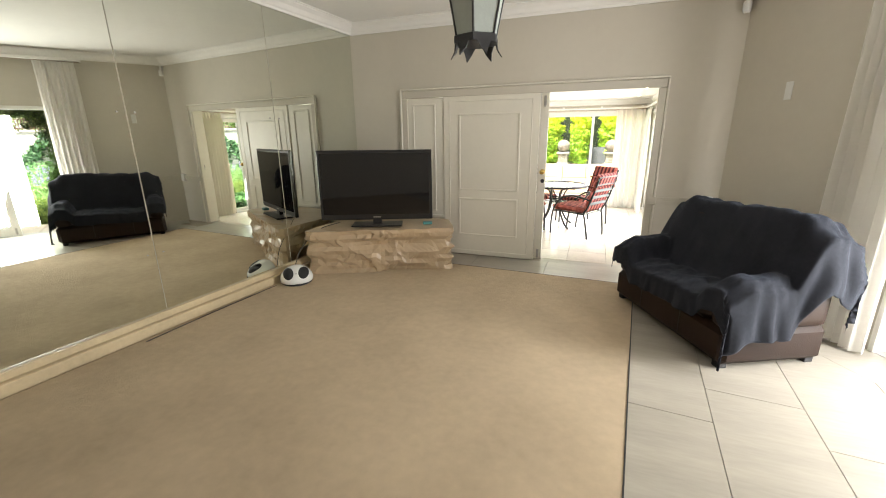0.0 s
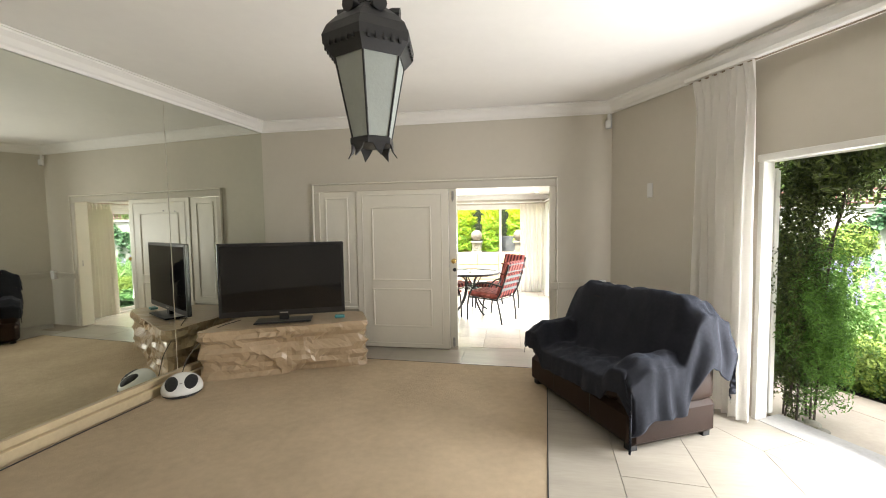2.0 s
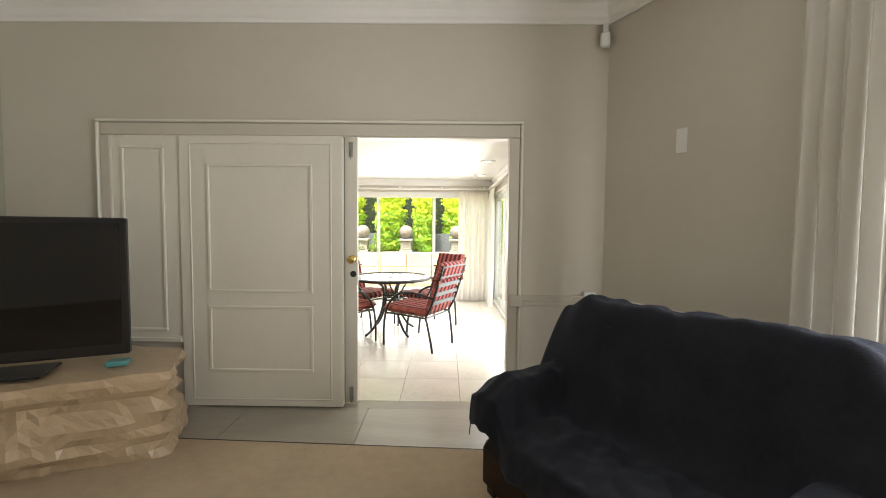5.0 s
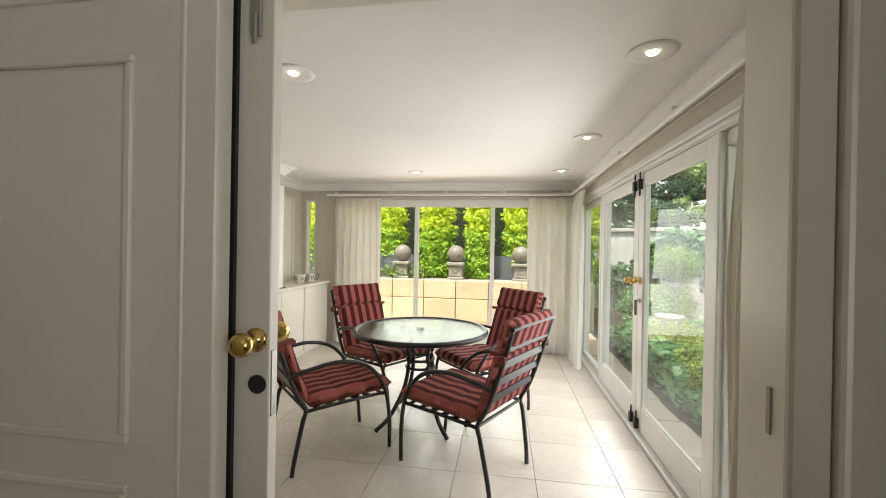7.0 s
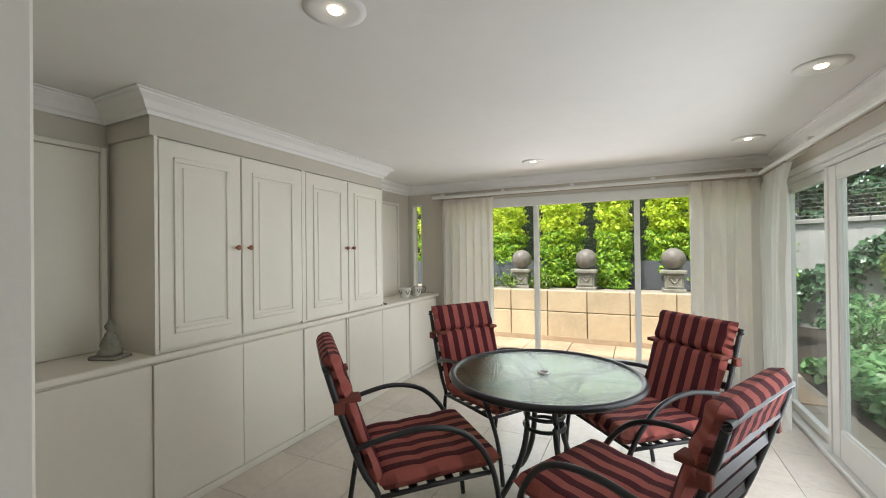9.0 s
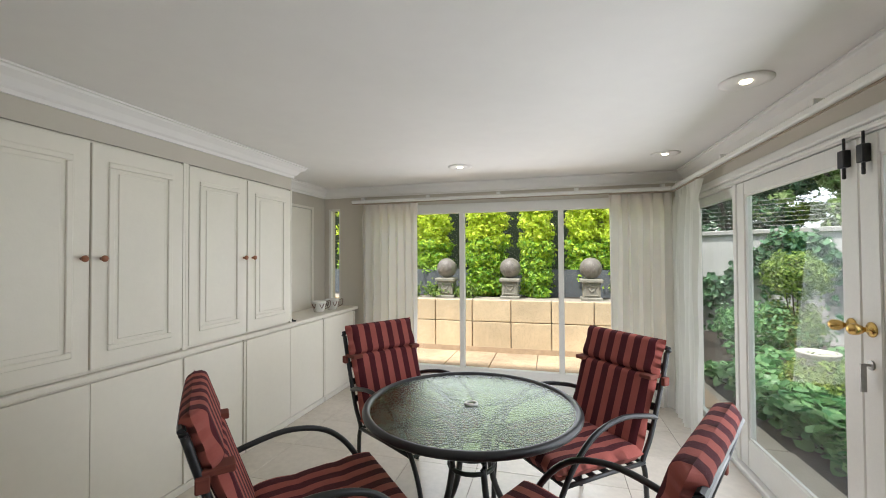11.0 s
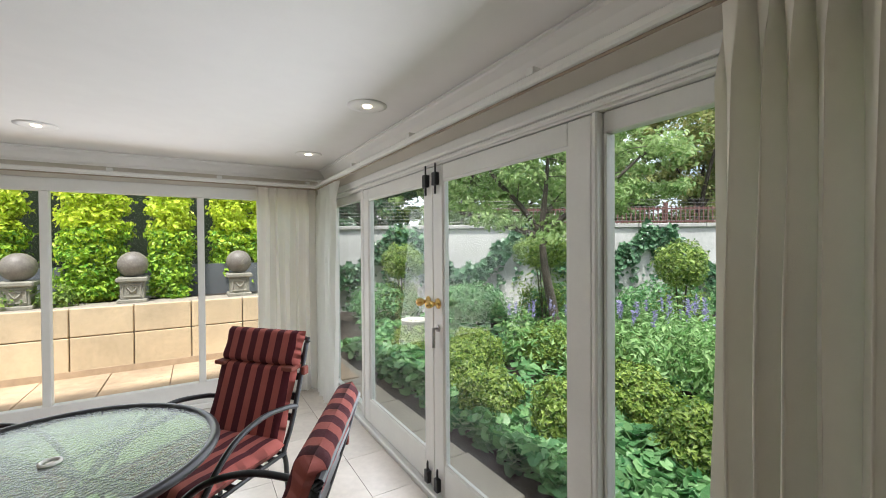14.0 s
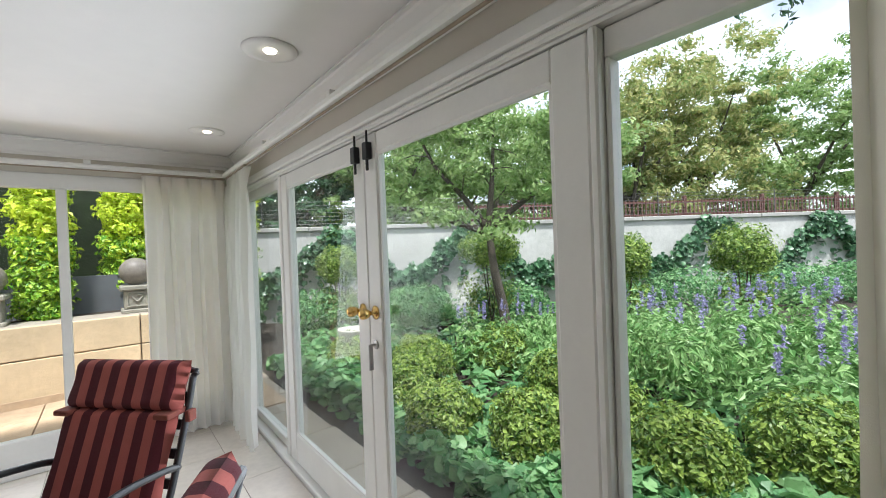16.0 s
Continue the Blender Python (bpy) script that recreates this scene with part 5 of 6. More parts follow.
# hedge of clipped columns
for i, (x, w, y) in enumerate(((-0.74, .38, 0.95), (0.10, .27, 0.95), (-1.80, .34, 1.35), (0.88, .28, 1.35), (1.45, .36, 1.3), (2.1, .4, 1.3), (-2.5, .4, 1.3), (-3.3, .45, 1.3))):
    h = thing("hedge_shrub", pose(x, RY + y - 0.25, 0.76), "tall bright green clipped hedge shrub, top coloured yellow as sunlit", "shrub", "hedge shrubs")
    bm = bmesh.new()
    tube(bm, [(0, 0, 0), (0.02, 0, 0.6), (0, 0.02, 1.5)], 0.025, 6, r2=0.01)
    part("stem", bm, M_BARK, h)
    # upper tufts get the yellower leaves, which paint in the sunlight from above
    sets, lit_sets = [], []
    for k in range(11):
        z = 0.13 + k * 0.15
        for q in range(3):
            a = q * 2.1 + k * 1.3 + i
            c = (0.42 * w * math.cos(a), 0.12 * math.sin(a), z + 0.04 * math.sin(a * 2))
            tuft = blob(c, (w * 0.68, 0.24, 0.13), 0.55, 0.22, k + i + q)
            (lit_sets if k > 5 else sets).append(leaves(420, tuft, 0.034, rng, 0.5, 0.5))
            if 2 < k <= 5:
                lit_sets.append(leaves(70 * (k - 2), tuft, 0.034, rng, 0.5, 0.5))
    leaf_object("crown", h, L_HEDGE, sets)
    leaf_object("sunlit_top", h, L_HEDGE_LIT, lit_sets, "upper leaves coloured yellow-green for the sun on them")
# near-black sheet stands in for the shade between and behind the hedge shrubs
M_SHADE = mat("painted hedge shade", (0.012, 0.022, 0.006), 0.95, 0.4, 6, 0.6, 30)
structure("hedge_back", boxes((-7, 2.3, RY + 1.9, RY + 2.1, 0.5, 3.0)), M_SHADE, "flat dark sheet in place of the shade behind the hedge")
leaf_object("low_plants", None, L_SHRUB, [leaves(500, blob((x, RY + 0.30, 0.88), (0.24, 0.12, 0.14), 0.8, 0.3, x), 0.03, rng) for x in (-1.05, -2.0, -1.5)])
tagged(bpy.data.objects["low_plants"], "small green plants along the bed edge", "plants", kind="stuff")

# garden boundary: white rendered wall, slanted to the house
WN = Vector((0.56, 0.83, 0)).normalized()
WD = Vector((WN.y, -WN.x, 0))
WP = Vector((0.63, 0.6, 0)) + WN * 9.0
GM = frame_m(WP, WD)                        # x along the wall to the south-east, +y beyond
gwall = thing("garden_wall", GM, "white rendered boundary wall with a grey coping", "garden wall", kind="structure")
part("wall", boxes((-14, 16, 0, 0.22, -0.3, 1.84)), M_WHITEWALL, gwall)
for i in range(20):
    part("coping", boxes((-14 + i * 1.5 + .004, -12.5 + i * 1.5 - .004, -0.06, 0.28, 1.84, 1.93), bevel=0.012), M_COPE, gwall)
fence = thing("electric_fence", GM, "thin wire security fence on the wall", "fence")
for k in range(7):
    part("wire", tube(bmesh.new(), [(-9, 0.1, 2.0 + k * 0.08), (-3, 0.1, 1.995 + k * 0.08), (3, 0.1, 2.0 + k * 0.08), (12, 0.1, 2.0 + k * 0.08)], 0.0045, 5), M_WIRE, fence)
for k in range(8):
    part("post", tube(bmesh.new(), [(-9 + k * 3, 0.1, 1.92), (-9 + k * 3, 0.1, 2.52)], 0.012, 6), M_WIRE, fence)
pal = thing("palisade_fence", GM, "red brown steel palisade fence beyond the wall", "fence")
for k in range(110):
    x = 0.6 + k * 0.11
    part("paling", boxes((x - .014, x + .014, 0.9, 0.915, 1.6, 2.40)), M_RUST, pal)
for k in range(6):
    x = 0.7 + k * 2.2
    part("post", boxes((x - .04, x + .04, 0.92, 1.0, 1.0, 2.50), bevel=0.005), M_RUST, pal)
for z in (2.0, 2.32):
    part("rail", boxes((0.5, 12.8, 0.916, 0.95, z, z + .04)), M_RUST, pal)
part("footing", boxes((0.5, 12.8, 0.88, 1.02, -0.3, 1.6)), M_WHITEWALL, pal)

# garden path beside the glazing and outside the french door
path = tagged(part("garden_path", boxes((1.73, 2.10, 0.3, 6.4, -0.13, -0.075)), M_GROUT), "narrow sandstone path along the glazing", "path", kind="structure")
y = 0.3
k = 0
while y < 6.2:
    l = (0.62, 0.5, 0.7)[k % 3]
    part("paving_slab", boxes((1.735, 2.09 + 0.02 * (k % 2), y + .004, y + l - .004, -0.08, -0.045), bevel=0.008), M_PAVE, path)
    y += l
    k += 1
pat = thing("patio", OBM, "pale paved patio outside the garden door", "patio", kind="structure")
part("bed", boxes((0.9, 6.5, 0.135, 1.42, -0.2, -0.075)), M_GROUT, pat)
for i in range(8):
    for j, (d0, d1) in enumerate(((0.265, 1.0), (1.0, 1.42))):
        part("paving_slab", boxes((0.95 + i * .68 + .004, 0.95 + (i + 1) * .68 - .004, d0 + .006, d1 - .006, -0.08, -0.042 + 0.002 * ((i + j) % 2)), bevel=0.005), M_PAVE, pat)


def shrub(x, y, z, r, h, material, n, size, label, name="garden_shrub", stem=0.0, seed=0):
    t = thing(name, pose(x, y, z), label, "shrub")
    bm = bmesh.new()
    for k in range(4):
        a = k * 1.57 + seed
        tube(bm, [(0, 0, -0.03), (0.3 * r * math.cos(a), 0.3 * r * math.sin(a), stem + h * 0.25), (0.55 * r * math.cos(a), 0.55 * r * math.sin(a), stem + h * 0.6)], 0.014, 5, r2=0.004)
    part("stems", bm, M_BARK, t)
    crown = sets = [leaves(n // 2, blob((0, 0, stem + h * 0.5), (r * .9, r * .9, h * 0.5), 0.3, 0.2 if stem else 0.1, seed), size, rng)]
    for k in range(5):
        a = k * 1.26 + seed
        sets.append(leaves(n // 10, blob((0.6 * r * math.cos(a), 0.6 * r * math.sin(a), stem + h * (0.45 + 0.1 * math.sin(k * 3 + seed))), (r * .42, r * .42, h * .36), 0.5, 0.15, k), size, rng))
    if stem:
        sets = [leaves(n // 9, blob((0.55 * r * math.cos(a), 0.55 * r * math.sin(a), stem * 0.55), (r * .5, r * .5, stem * .5), 0.9, 0.3, a), size, rng) for a in (0.5, 2.6, 4.7)]
        leaf_object("lower_foliage", t, material, sets, "loose leaves on the bare stems")
    leaf_object("crown", t, material, crown)
    return t


def away(s, d):
    """A place s metres along the garden wall and d metres in front of it."""
    p = WP + WD * s - WN * d
    return p.x, p.y


# clipped low box shrubs in rows behind the ground cover
k = 0
for x, y, r, h in ((3.2, 1.65, .36, .48), (3.8, 1.15, .40, .50), (2.88, 2.45, .36, .48), (2.6, 3.1, .34, .46), (3.5, 2.3, .36, .5), (2.75, 3.8, .34, .46), (3.45, 0.5, .36, .44), (4.05, -0.6, .38, .46), (3.3, 4.3, .42, .5), (2.95, 5.1, .40, .5), (3.9, 2.9, .4, .5), (4.2, 4.0, .42, .5), (4.45, -1.35, .4, .46), (4.1, 1.2, .4, .46), (4.3, -0.2, .4, .46)):
    shrub(x, y, -0.09, r * .88, h * 1.12, L_SHRUB, 8000, 0.021, "low clipped yellow-green box shrub", seed=k)
    k += 1
# round-headed topiary
for x, y, r, z, s in ((4.0, 7.75, .40, 0.88, 1.05), (6.1, 5.9, .52, 1.10, 1.0), (7.0, 3.8, .36, 0.88, 0.95), (7.95, 2.5, .40, 0.95, 0.9)):
    shrub(x, y, -0.09, r * 1.1, 0.72, L_SHRUB, 4600, 0.030, "round-headed clipped shrub on bare stems", "topiary_shrub", z, seed=k)
    k += 1
# dark mid-height bushes along the wall
for s, d, r, h in ((-5, 0.8, .8, 1.0), (-3.4, 0.9, .7, .9), (-1.6, 1.0, .8, .8), (0.2, 1.2, .8, .8), (2.0, 1.0, .8, .75), (4.0, 1.1, .9, .8), (6, 1.0, 1.0, .9), (8, 1.0, 1.0, .9), (10, 1.0, 1.0, .9)):
    x, y = away(s, d)
    shrub(x, y, -0.09, r, h, L_COVER, 2600, 0.045, "loose green bush before the wall", seed=k)
    k += 1
# salvia with violet spikes
i = 0
for x, y in [(4.2 + 0.62 * a + 0.2 * math.sin(b * 3), -1.6 + 0.72 * b + 0.2 * math.sin(a * 5)) for a in range(5) for b in range(9)]:
    if (Vector((x, y, 0)) - OB0).dot(OBN) < 1.9:
        continue
    h = (0.74 if y < 2.8 else 0.5) + 0.12 * math.sin(i * 2.3)
    t = thing("salvia_plant", pose(x, y, -0.09), "leafy salvia with violet flower spikes", "flowering plant", "salvia plants")
    leaf_object("leaves", t, L_SALVIA, [leaves(850, blob((0, 0, h * 0.55), (0.40, 0.40, h * 0.55), 0.8, 0.25, i), 0.044, rng, 0.40)])
    if i % 2 == 0 or y < 2:
        for q in range(6):
            a, rr = q * 2.4 + i, 0.10 + 0.04 * q
            bx, by = rr * math.cos(a), rr * math.sin(a)
            hh = h + 0.02 + 0.05 * (q % 3)
            sets = []
            sets.append(leaves(46, (lambda bx, by, hh: lambda g, n: (np.stack([bx + g.normal(0, .010, n), by + g.normal(0, .010, n), hh + g.uniform(0, .15, n)], 1), g.normal(0, 1, (n, 3))))(bx, by, hh), 0.014, rng))
            leaf_object("flower_spike", t, L_FLOWER, sets, "violet flower spike")
    i += 1
# ground cover of broad leaves


def cover_pick(x0, x1, y0, y1, z0, z1):
    def pick(g, n):
        x, y = g.uniform(x0, x1, n), g.uniform(y0, y1, n)
        d = (x - OB0.x) * OBN.x + (y - OB0.y) * OBN.y
        x, y = np.where((d < 1.5) & (y < 0.3), x + 1.6 * OBN.x, x), np.where((d < 1.5) & (y < 0.3), y + 1.6 * OBN.y, y)
        hump = 0.5 + 0.5 * np.sin(x * 5 + 1.3 * np.sin(y * 3)) * np.sin(y * 4.3)
        return np.stack([x, y, z0 + (z1 - z0) * (0.35 + 0.65 * hump) * np.sqrt(g.random(n))], 1), np.stack([g.normal(0, .3, n), g.normal(0, .3, n), np.ones(n)], 1)
    return pick


gc = leaf_object("ground_cover", None, L_COVER, [round_leaves(5200, cover_pick(2.22, 3.0, 1.9, 6.2, -0.08, 0.24), 0.058, rng), round_leaves(4200, cover_pick(2.25, 3.3, 0.2, 2.4, -0.08, 0.22), 0.055, rng), leaves(9000, cover_pick(2.9, 8.5, -3.0, 7.5, -0.08, 0.16), 0.065, rng, 0.8, 0.4, 0.12), leaves(2500, cover_pick(4.6, 7.5, -5.5, -2.5, -0.06, 0.30), 0.06, rng, 0.8, 0.4, 0.12)])
tagged(gc, "carpet of broad-leaved green ground cover", "ground cover", kind="stuff")
# strappy grasses
M_STRAP = leaf_mat("strappy leaves", (0.10, 0.18, 0.04), (0.28, 0.34, 0.14))
for x, y in ((3.7, 4.9), (4.5, 3.3), (3.5, 5.7), (4.9, 2.5)):
    t = thing("strappy_plant", pose(x, y, -0.09), "tuft of arching strap leaves", "plant", "strappy plants")
    bm = bmesh.new()
    for q in range(46):
        a, l = rng.uniform(0, 6.28), rng.uniform(.25, .5)
        c, s = math.cos(a), math.sin(a)
        pts = [Vector((c * l * u, s * l * u, 0.55 * u * (1.35 - u))) for u in (0.02, .35, .7, 1)]
        prev = None
        for u, p in zip((1, .9, .6, .1), pts):
            wv = Vector((-s, c, 0)) * 0.011 * u
            cur = (bm.verts.new(p - wv), bm.verts.new(p + wv))
            if prev:
                bm.faces.new((prev[0], prev[1], cur[1], cur[0]))
            prev = cur
    part("blades", bm, M_STRAP, t)
# ivy on the boundary wall: mounds with arching tops
def ivy_top(a):
    """Height of the ivy's scalloped upper edge at a metres along the wall."""
    c = np.cos(2 * np.pi * (a - 4.36) / 2.87)
    return 1.38 + 0.47 * c


def ivy_band(g, n):
    a = g.uniform(-9.5, 12.5, n)
    z = ivy_top(a) + 0.07 * np.sin(a * 11) + g.normal(0, .05, n) - 0.46 * g.random(n) ** 1.3
    d = g.uniform(.02, .24, n)
    return np.stack([WP.x + WD.x * a - WN.x * d, WP.y + WD.y * a - WN.y * d, z], 1), np.tile(np.array([-WN.x, -WN.y, 0.35]), (n, 1))


def ivy_trails(g, n):
    a = np.round(g.uniform(-9, 12, n) * 2.3) / 2.3 + g.normal(0, .07, n)
    z = ivy_top(a) - 0.4 - g.random(n) * 0.75
    d = g.uniform(.02, .12, n)
    return np.stack([WP.x + WD.x * a - WN.x * d, WP.y + WD.y * a - WN.y * d, np.maximum(z, 0.0)], 1), np.tile(np.array([-WN.x, -WN.y, 0.35]), (n, 1))


iv = [round_leaves(10500, ivy_band, 0.062, rng, 0.7), round_leaves(1500, ivy_trails, 0.055, rng, 0.7)]
ivy = leaf_object("ivy", None, L_IVY, iv)
tagged(ivy, "dark glossy ivy climbing the white boundary wall", "ivy", kind="stuff")

# pale planter among the shrubs
pl = thing("stone_planter", pose(2.9, 5.13, -0.09) @ Matrix.Diagonal((0.72, 0.72, 0.72, 1)), "pale cast stone urn planter on a foot", "planter")
bm = bmesh.new()
lathe(bm, [(0.16, 0), (0.16, 0.05), (0.08, 0.12), (0.07, 0.45), (0.14, 0.52), (0.22, 0.66), (0.235, 0.76), (0.25, 0.78), (0.25, 0.80), (0.21, 0.80), (0.19, 0.70)], 24)
part("urn", bm, mat("pale cast stone", (0.42, 0.40, 0.35), 0.85, 0.15, 6, 0.2, 60), pl, "", True)


def tree(x, y, trunk_pts, r0, limbs, crown, material, label, n_leaf, size, seed=1):
    t = thing("tree", pose(x, y, -0.09), label, "tree")
    bm = bmesh.new()
    tube(bm, smooth_path(trunk_pts, 6), r0, 10, r2=r0 * .5)
    part("trunk", bm, M_BARK, t, "", True)
    tips = []
    for k, pts in enumerate(limbs):
        bm = bmesh.new()
        sp = smooth_path(pts, 6)
        tube(bm, sp, r0 * .62, 7, r2=0.010)
        for q in range(3, len(sp), 2):
            e = sp[q] + Vector((rng.normal(0, .45), rng.normal(0, .45), rng.uniform(-0.25, .35)))
            tube(bm, [sp[q], sp[q].lerp(e, .5) + Vector((0, 0, .05)), e], 0.010, 5, r2=0.003)
            tips.append(e)
        part("limb", bm, M_BARK, t, "", True)
        tips.append(sp[-1])
    sets = []
    for e in tips:
        sets.append(leaves(int(n_leaf * .4 / len(tips)), blob(e, (.34, .34, .13), 0.95, 0.3, seed), size, rng, 0.5, 0.4))
    for c, r, f in crown:
        for q in range(12):
            d = rng.normal(0, 1, 3)
            d *= rng.random() ** 0.4 / np.linalg.norm(d)
            rr = rng.uniform(.22, .42)
            sets.append(leaves(int(n_leaf * f / 12), blob(np.array(c) + d * np.array(r), (r[0] * rr, r[1] * rr, r[2] * rr * 0.8), 0.95, 0.35, seed + q), size, rng, 0.5, 0.4))
    leaf_object("crown", t, material, sets)
    return t


TX, TY = 4.75, 4.3
tree(TX, TY, [(0, 0, 0), (-0.03, 0.05, 0.6), (-0.12, 0.12, 1.2), (-0.16, 0.16, 1.75)], 0.085,
     [[(-0.16, 0.16, 1.7), (-0.35, 0.35, 2.1), (-0.75, 0.55, 2.6), (-0.95, 0.7, 3.2)], [(-0.16, 0.16, 1.7), (-0.10, 0.12, 2.4), (-0.05, 0.1, 3.2)], [(-0.16, 0.16, 1.72), (0.2, -0.1, 2.05), (0.7, -0.45, 2.5), (1.1, -0.8, 3.0)], [(-0.16, 0.16, 1.68), (-0.7, 0.75, 1.95), (-1.2, 1.15, 2.1)], [(-0.14, 0.14, 1.6), (0.3, 0.5, 2.0), (0.9, 0.7, 2.5)]],
     [((-0.6, 0.5, 3.1), (0.9, 0.8, .5), .12), ((0.7, -0.5, 2.8), (0.8, 0.7, .5), .12), ((0, 0, 3.6), (1.1, 1.1, .5), .14), ((-0.8, 0.7, 2.5), (.7, .6, .3), .1), ((0.9, -0.6, 2.3), (.6, .6, .3), .1), ((0.2, 0.2, 2.9), (1.0, 1.0, .4), .12)],
     L_TREE, "slender garden tree with a grey branching trunk and airy green crown", 13000, 0.045)
# trees beyond the wall
k = 0
for s, d, r, h, mtl in ((-7, -3.5, 2.0, 5.0, L_TREE), (-3.5, -5, 1.9, 4.4, L_IVY), (-0.5, -4, 1.8, 4.6, L_TREE), (2.0, -6.5, 2.2, 4.6, L_TREE), (4.6, -4.2, 2.0, 4.6, L_TREE), (7.4, -3.6, 2.2, 5.6, L_TREE2), (10.5, -4.5, 2.6, 6.4, L_TREE2), (14, -4, 2.8, 6, L_TREE), (-11, -4, 2.6, 6, L_TREE)):
    x, y = away(s, d)
    h *= 1.3
    lim = [[(0, 0, h * .35), (r * .4 * math.cos(a), r * .4 * math.sin(a), h * .55), (r * .75 * math.cos(a), r * .75 * math.sin(a), h * .72)] for a in (0.3, 1.6, 2.8, 4.0, 5.2)]
    cr = [((r * .55 * math.cos(a), r * .55 * math.sin(a), h * (.34 + .17 * (q % 4))), (r * .6, r * .6, h * .16), .075) for q, a in enumerate(np.linspace(0, 12, 13))]
    tree(x, y, [(0, 0, 0), (0.1, 0, h * .2), (0, 0.05, h * .4)], 0.13, lim, cr, mtl, "broad leafy tree beyond the boundary wall", 18000, 0.085, k)
    k += 1

# creeper-covered arch by the french door
cm = OBM
cr_ = thing("creeper", cm, "dense creeper hanging over the garden door with fresh fronds below", "creeper")
for q in range(8):
    a = q * 0.9
    x0 = 1.72 + 0.10 * math.sin(a)
    bm = tube(bmesh.new(), smooth_path([(x0, 0.42 + .1 * math.cos(a), -0.05), (x0 + .05 * math.sin(a * 2), 0.45, 0.8), (x0 + .12 * math.sin(a * 3), 0.5 + .1 * math.sin(a), 1.6), (x0 + .15 + .1 * math.sin(a), 0.6, 2.15), (x0 + .6 + .2 * math.sin(a), 0.7, 2.4)], 5), 0.008, 5)
    part("stem", bm, M_BARK, cr_)
sets = [leaves(15000, blob((1.66, 0.42, 1.1), (0.18, 0.22, 1.2), 0.6, 0.25, 1), 0.020, rng, 0.32), leaves(4200, blob((1.84, 0.50, 2.0), (0.33, 0.3, 0.40), 0.7, 0.3, 2), 0.028, rng, 0.35), leaves(6500, blob((2.30, 0.60, 2.20), (0.70, 0.34, 0.25), 0.8, 0.3, 3), 0.03, rng, 0.35)]
leaf_object("leaves", cr_, L_CREEPER, sets)
leaf_object("fronds", cr_, L_CREEPER2, [leaves(13000, blob((1.80, 0.50, 0.74), (0.23, 0.27, 0.64), 0.6, 0.3, 4), 0.021, rng, 0.22)], "fresh bright green fronds")
for q, (x, y, r) in enumerate(((1.86, 0.36, .05), (1.95, 0.33, .035), (1.80, 0.33, .03))):
    st = thing("stone", cm @ Matrix.Translation((x, y, -0.045)), "small pale loose stone on the patio", "stone", "loose stones")
    bm = bmesh.new()
    bmesh.ops.create_icosphere(bm, subdivisions=2, radius=r)
    for v in bm.verts:
        v.co = Vector((v.co.x * 1.2, v.co.y, v.co.z * .6 + r * .55)) * (1 + 0.15 * noise.noise(v.co * 30))
    part("stone_body", bm, M_STONE, st, "", True)

# dark fronds hanging over the eave outside the glazing
ov = thing("hanging_fronds", pose(2.3, 1.15, 2.1), "dark pinnate fronds hanging from a branch above the glazing", "branch")
bm = bmesh.new()
tube(bm, smooth_path([(0.5, -0.9, 0.62), (0.2, -0.4, 0.55), (0.0, -0.05, 0.42), (-0.05, 0.3, 0.36)], 5), 0.012, 6, r2=0.005)
part("branch", bm, M_BARK, ov)
sets = []
for q in range(16):
    ox, oy, oz, dr = rng.uniform(-.1, .35), rng.uniform(-.55, -.02), rng.uniform(.36, .55), rng.uniform(.12, .32)

    def frond(g, n, ox=ox, oy=oy, oz=oz, dr=dr):
        u = g.random(n)
        return np.stack([ox + u * .1 + g.normal(0, .02, n), oy + u * .08 + g.normal(0, .025, n), oz - dr * u], 1), g.normal(0, 1, (n, 3))
    sets.append(leaves(60, frond, 0.020, rng, 0.3))
leaf_object("fronds", ov, L_IVY, sets)

# ---- floor pieces, last ----
ft = bpy.data.objects["floor_sunroom"]
TS = 0.482
tile_mesh = mesh_of(boxes((0.0015, TS - 0.0015, 0.0015, TS - 0.0015, -0.012, 0.0), bevel=0.001), "tile", M_TILE)
for i in range(-5, 2):
    for j in range(10):
        ob = new("tile", tile_mesh)
        ob.location = (0.318 + i * TS, 0.13 + j * TS, 0.0)
        ob.parent = ft
strip_mesh = mesh_of(boxes((0.0015, 0.281, 0.0015, TS - 0.0015, -0.012, 0.0), bevel=0.001), "tile", M_TILE)
for j in range(10):
    ob = new("tile", strip_mesh)
    ob.location = (0.318 + 2 * TS, 0.13 + j * TS, 0.0)
    ob.parent = ft
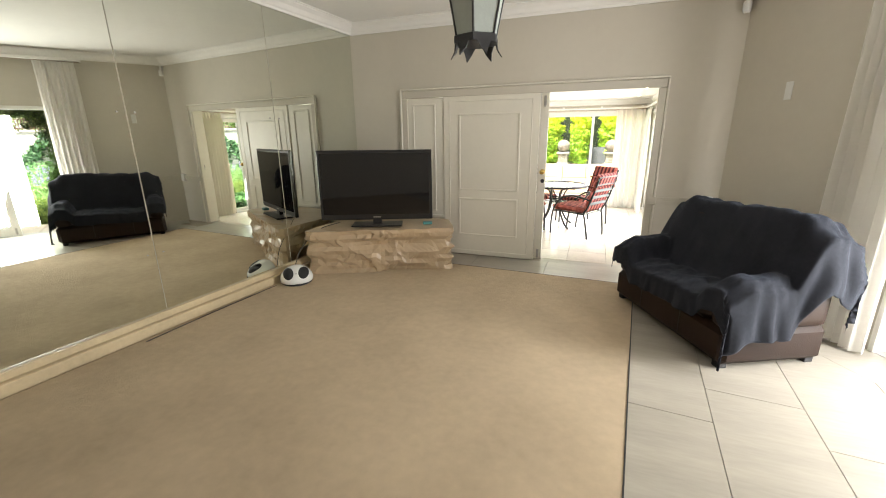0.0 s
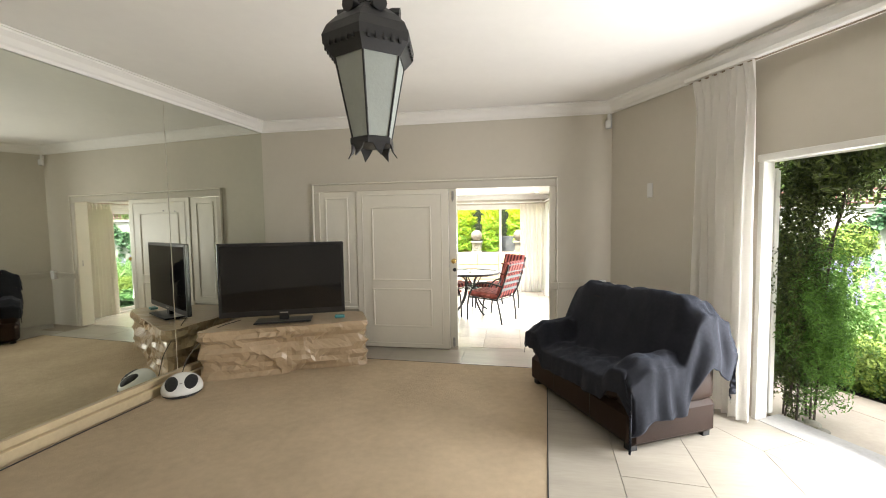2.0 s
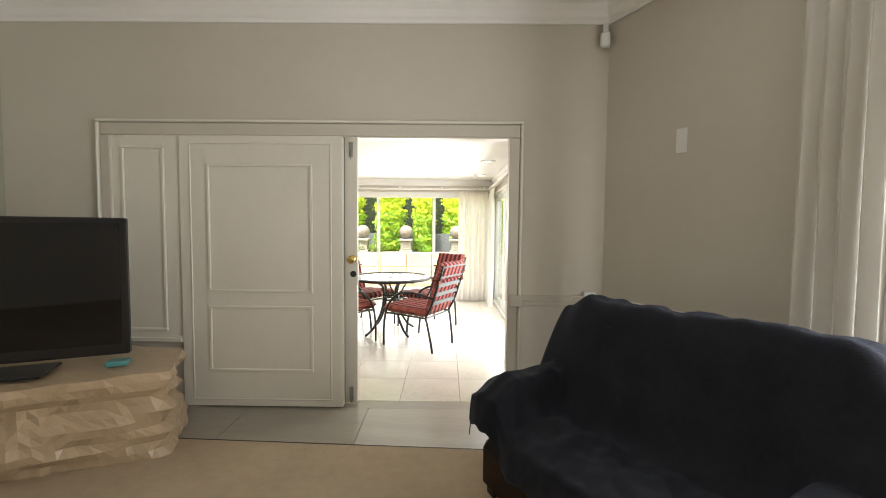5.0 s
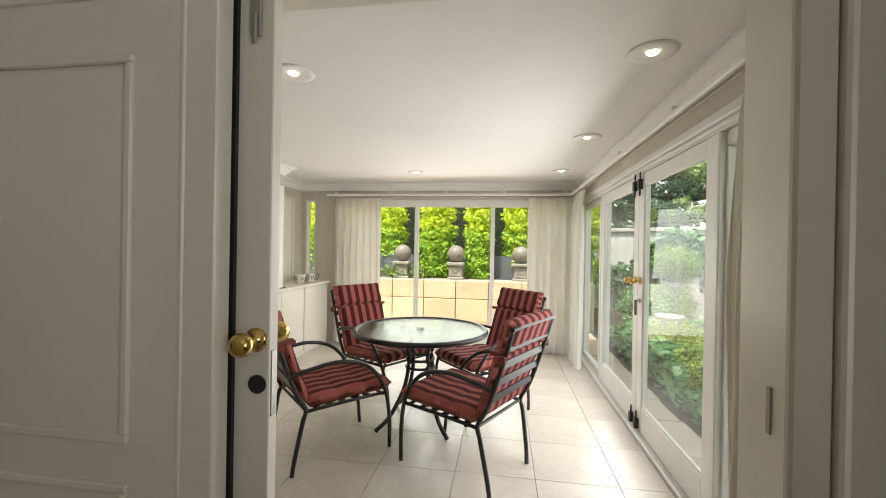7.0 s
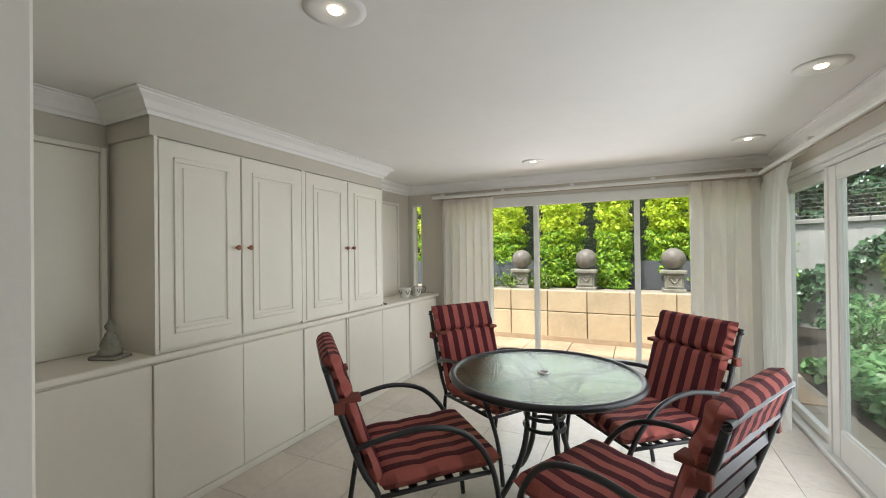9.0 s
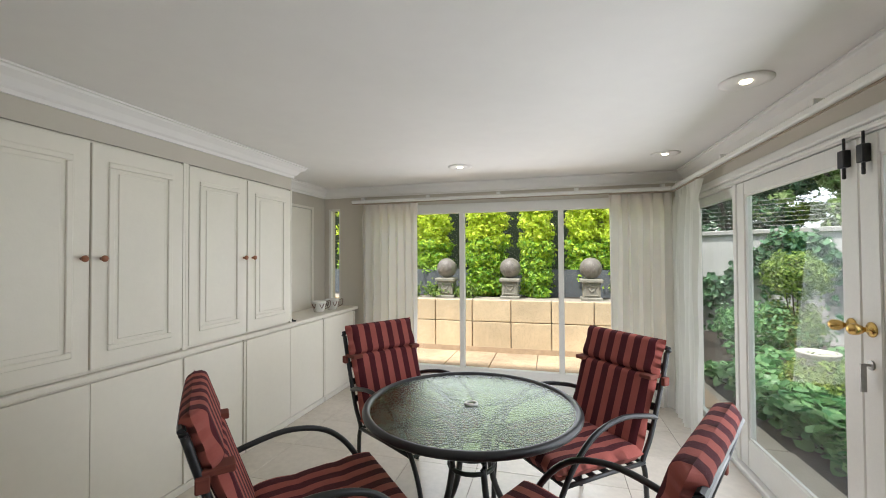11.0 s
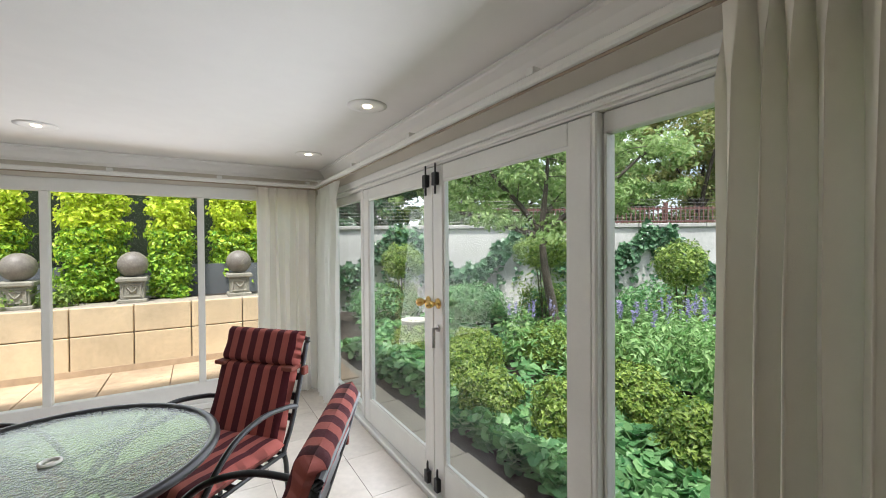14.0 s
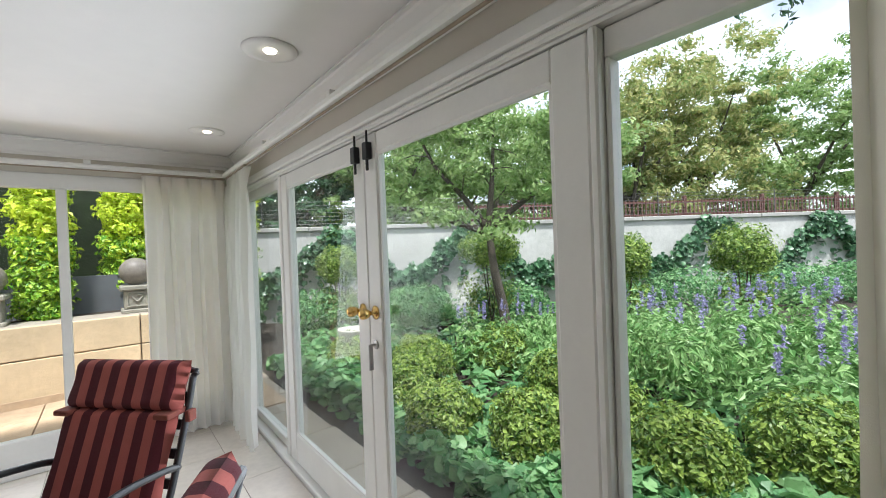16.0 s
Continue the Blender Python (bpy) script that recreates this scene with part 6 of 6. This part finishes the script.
fl = bpy.data.objects["floor_living_room"]
# travertine slabs follow the carpet's askew line


def clipped(poly, n, d):
    """The part of a polygon on which n . p stays under d."""
    out = []
    for k, p in enumerate(poly):
        q = poly[(k + 1) % len(poly)]
        a, b = p.dot(n) - d, q.dot(n) - d
        if a <= 0:
            out.append(p)
        if a * b < 0:
            out.append(p.lerp(q, a / (a - b)))
    return out


AM = frame_m((1.0, -0.58, 0), (-0.085, -1.0))   # x runs back along the carpet edge; +y to the garden side
for i in range(6):
    for j in range(5):
        x0, y0 = -0.60 + i * 1.2 + (0.0 if j % 2 else 0.35), 0.0 + j * 0.5
        a, b = AM @ Vector((x0, y0, 0)), AM @ Vector((x0 + 1.2, y0 + .5, 0))
        bm = bmesh.new()
        P = [AM @ Vector((u, v, 0)) for u, v in ((x0 + .002, y0 + .002), (x0 + 1.198, y0 + .002), (x0 + 1.198, y0 + .498), (x0 + .002, y0 + .498))]
        P = clipped(P, OBN, -0.423 + OB0.dot(OBN))
        P = [(q.x, q.y) for q in clipped(P, Vector((0, 1, 0)), -0.003)]
        n = len(P)
        area = 0.5 * abs(sum(P[k][0] * P[(k + 1) % n][1] - P[(k + 1) % n][0] * P[k][1] for k in range(n)))
        if area < 0.004 or min(p[1] for p in P) < -7:
            bm.free()
            continue
        prism(bm, P, -0.012, 0.0)
        part("stone_slab", bm, M_TRAV, fl)
# strip of slabs before the partition
for i in range(5):
    x = -2.6 + i * 0.9
    bm = bmesh.new()
    prism(bm, [(x + .002, -0.415 - 0.04 * i if i else -0.41), (min(x + .898, 0.985), -0.42 - 0.036 * (i + 1)), (min(x + .898, 0.985), -0.002), (x + .002, -0.002)], -0.012, -0.0005)
    part("stone_slab", bm, M_TRAV, fl)
for i in range(4):
    part("stone_slab", boxes((0.02 + i, 1.016 + i, -0.42, -0.002, -0.012, -0.0005), m=OBM), M_TRAV, fl)
part("stone_slab", boxes((0.0, 1.148, 0.0, 0.128, -0.012, -0.001)), M_TRAV, fl)
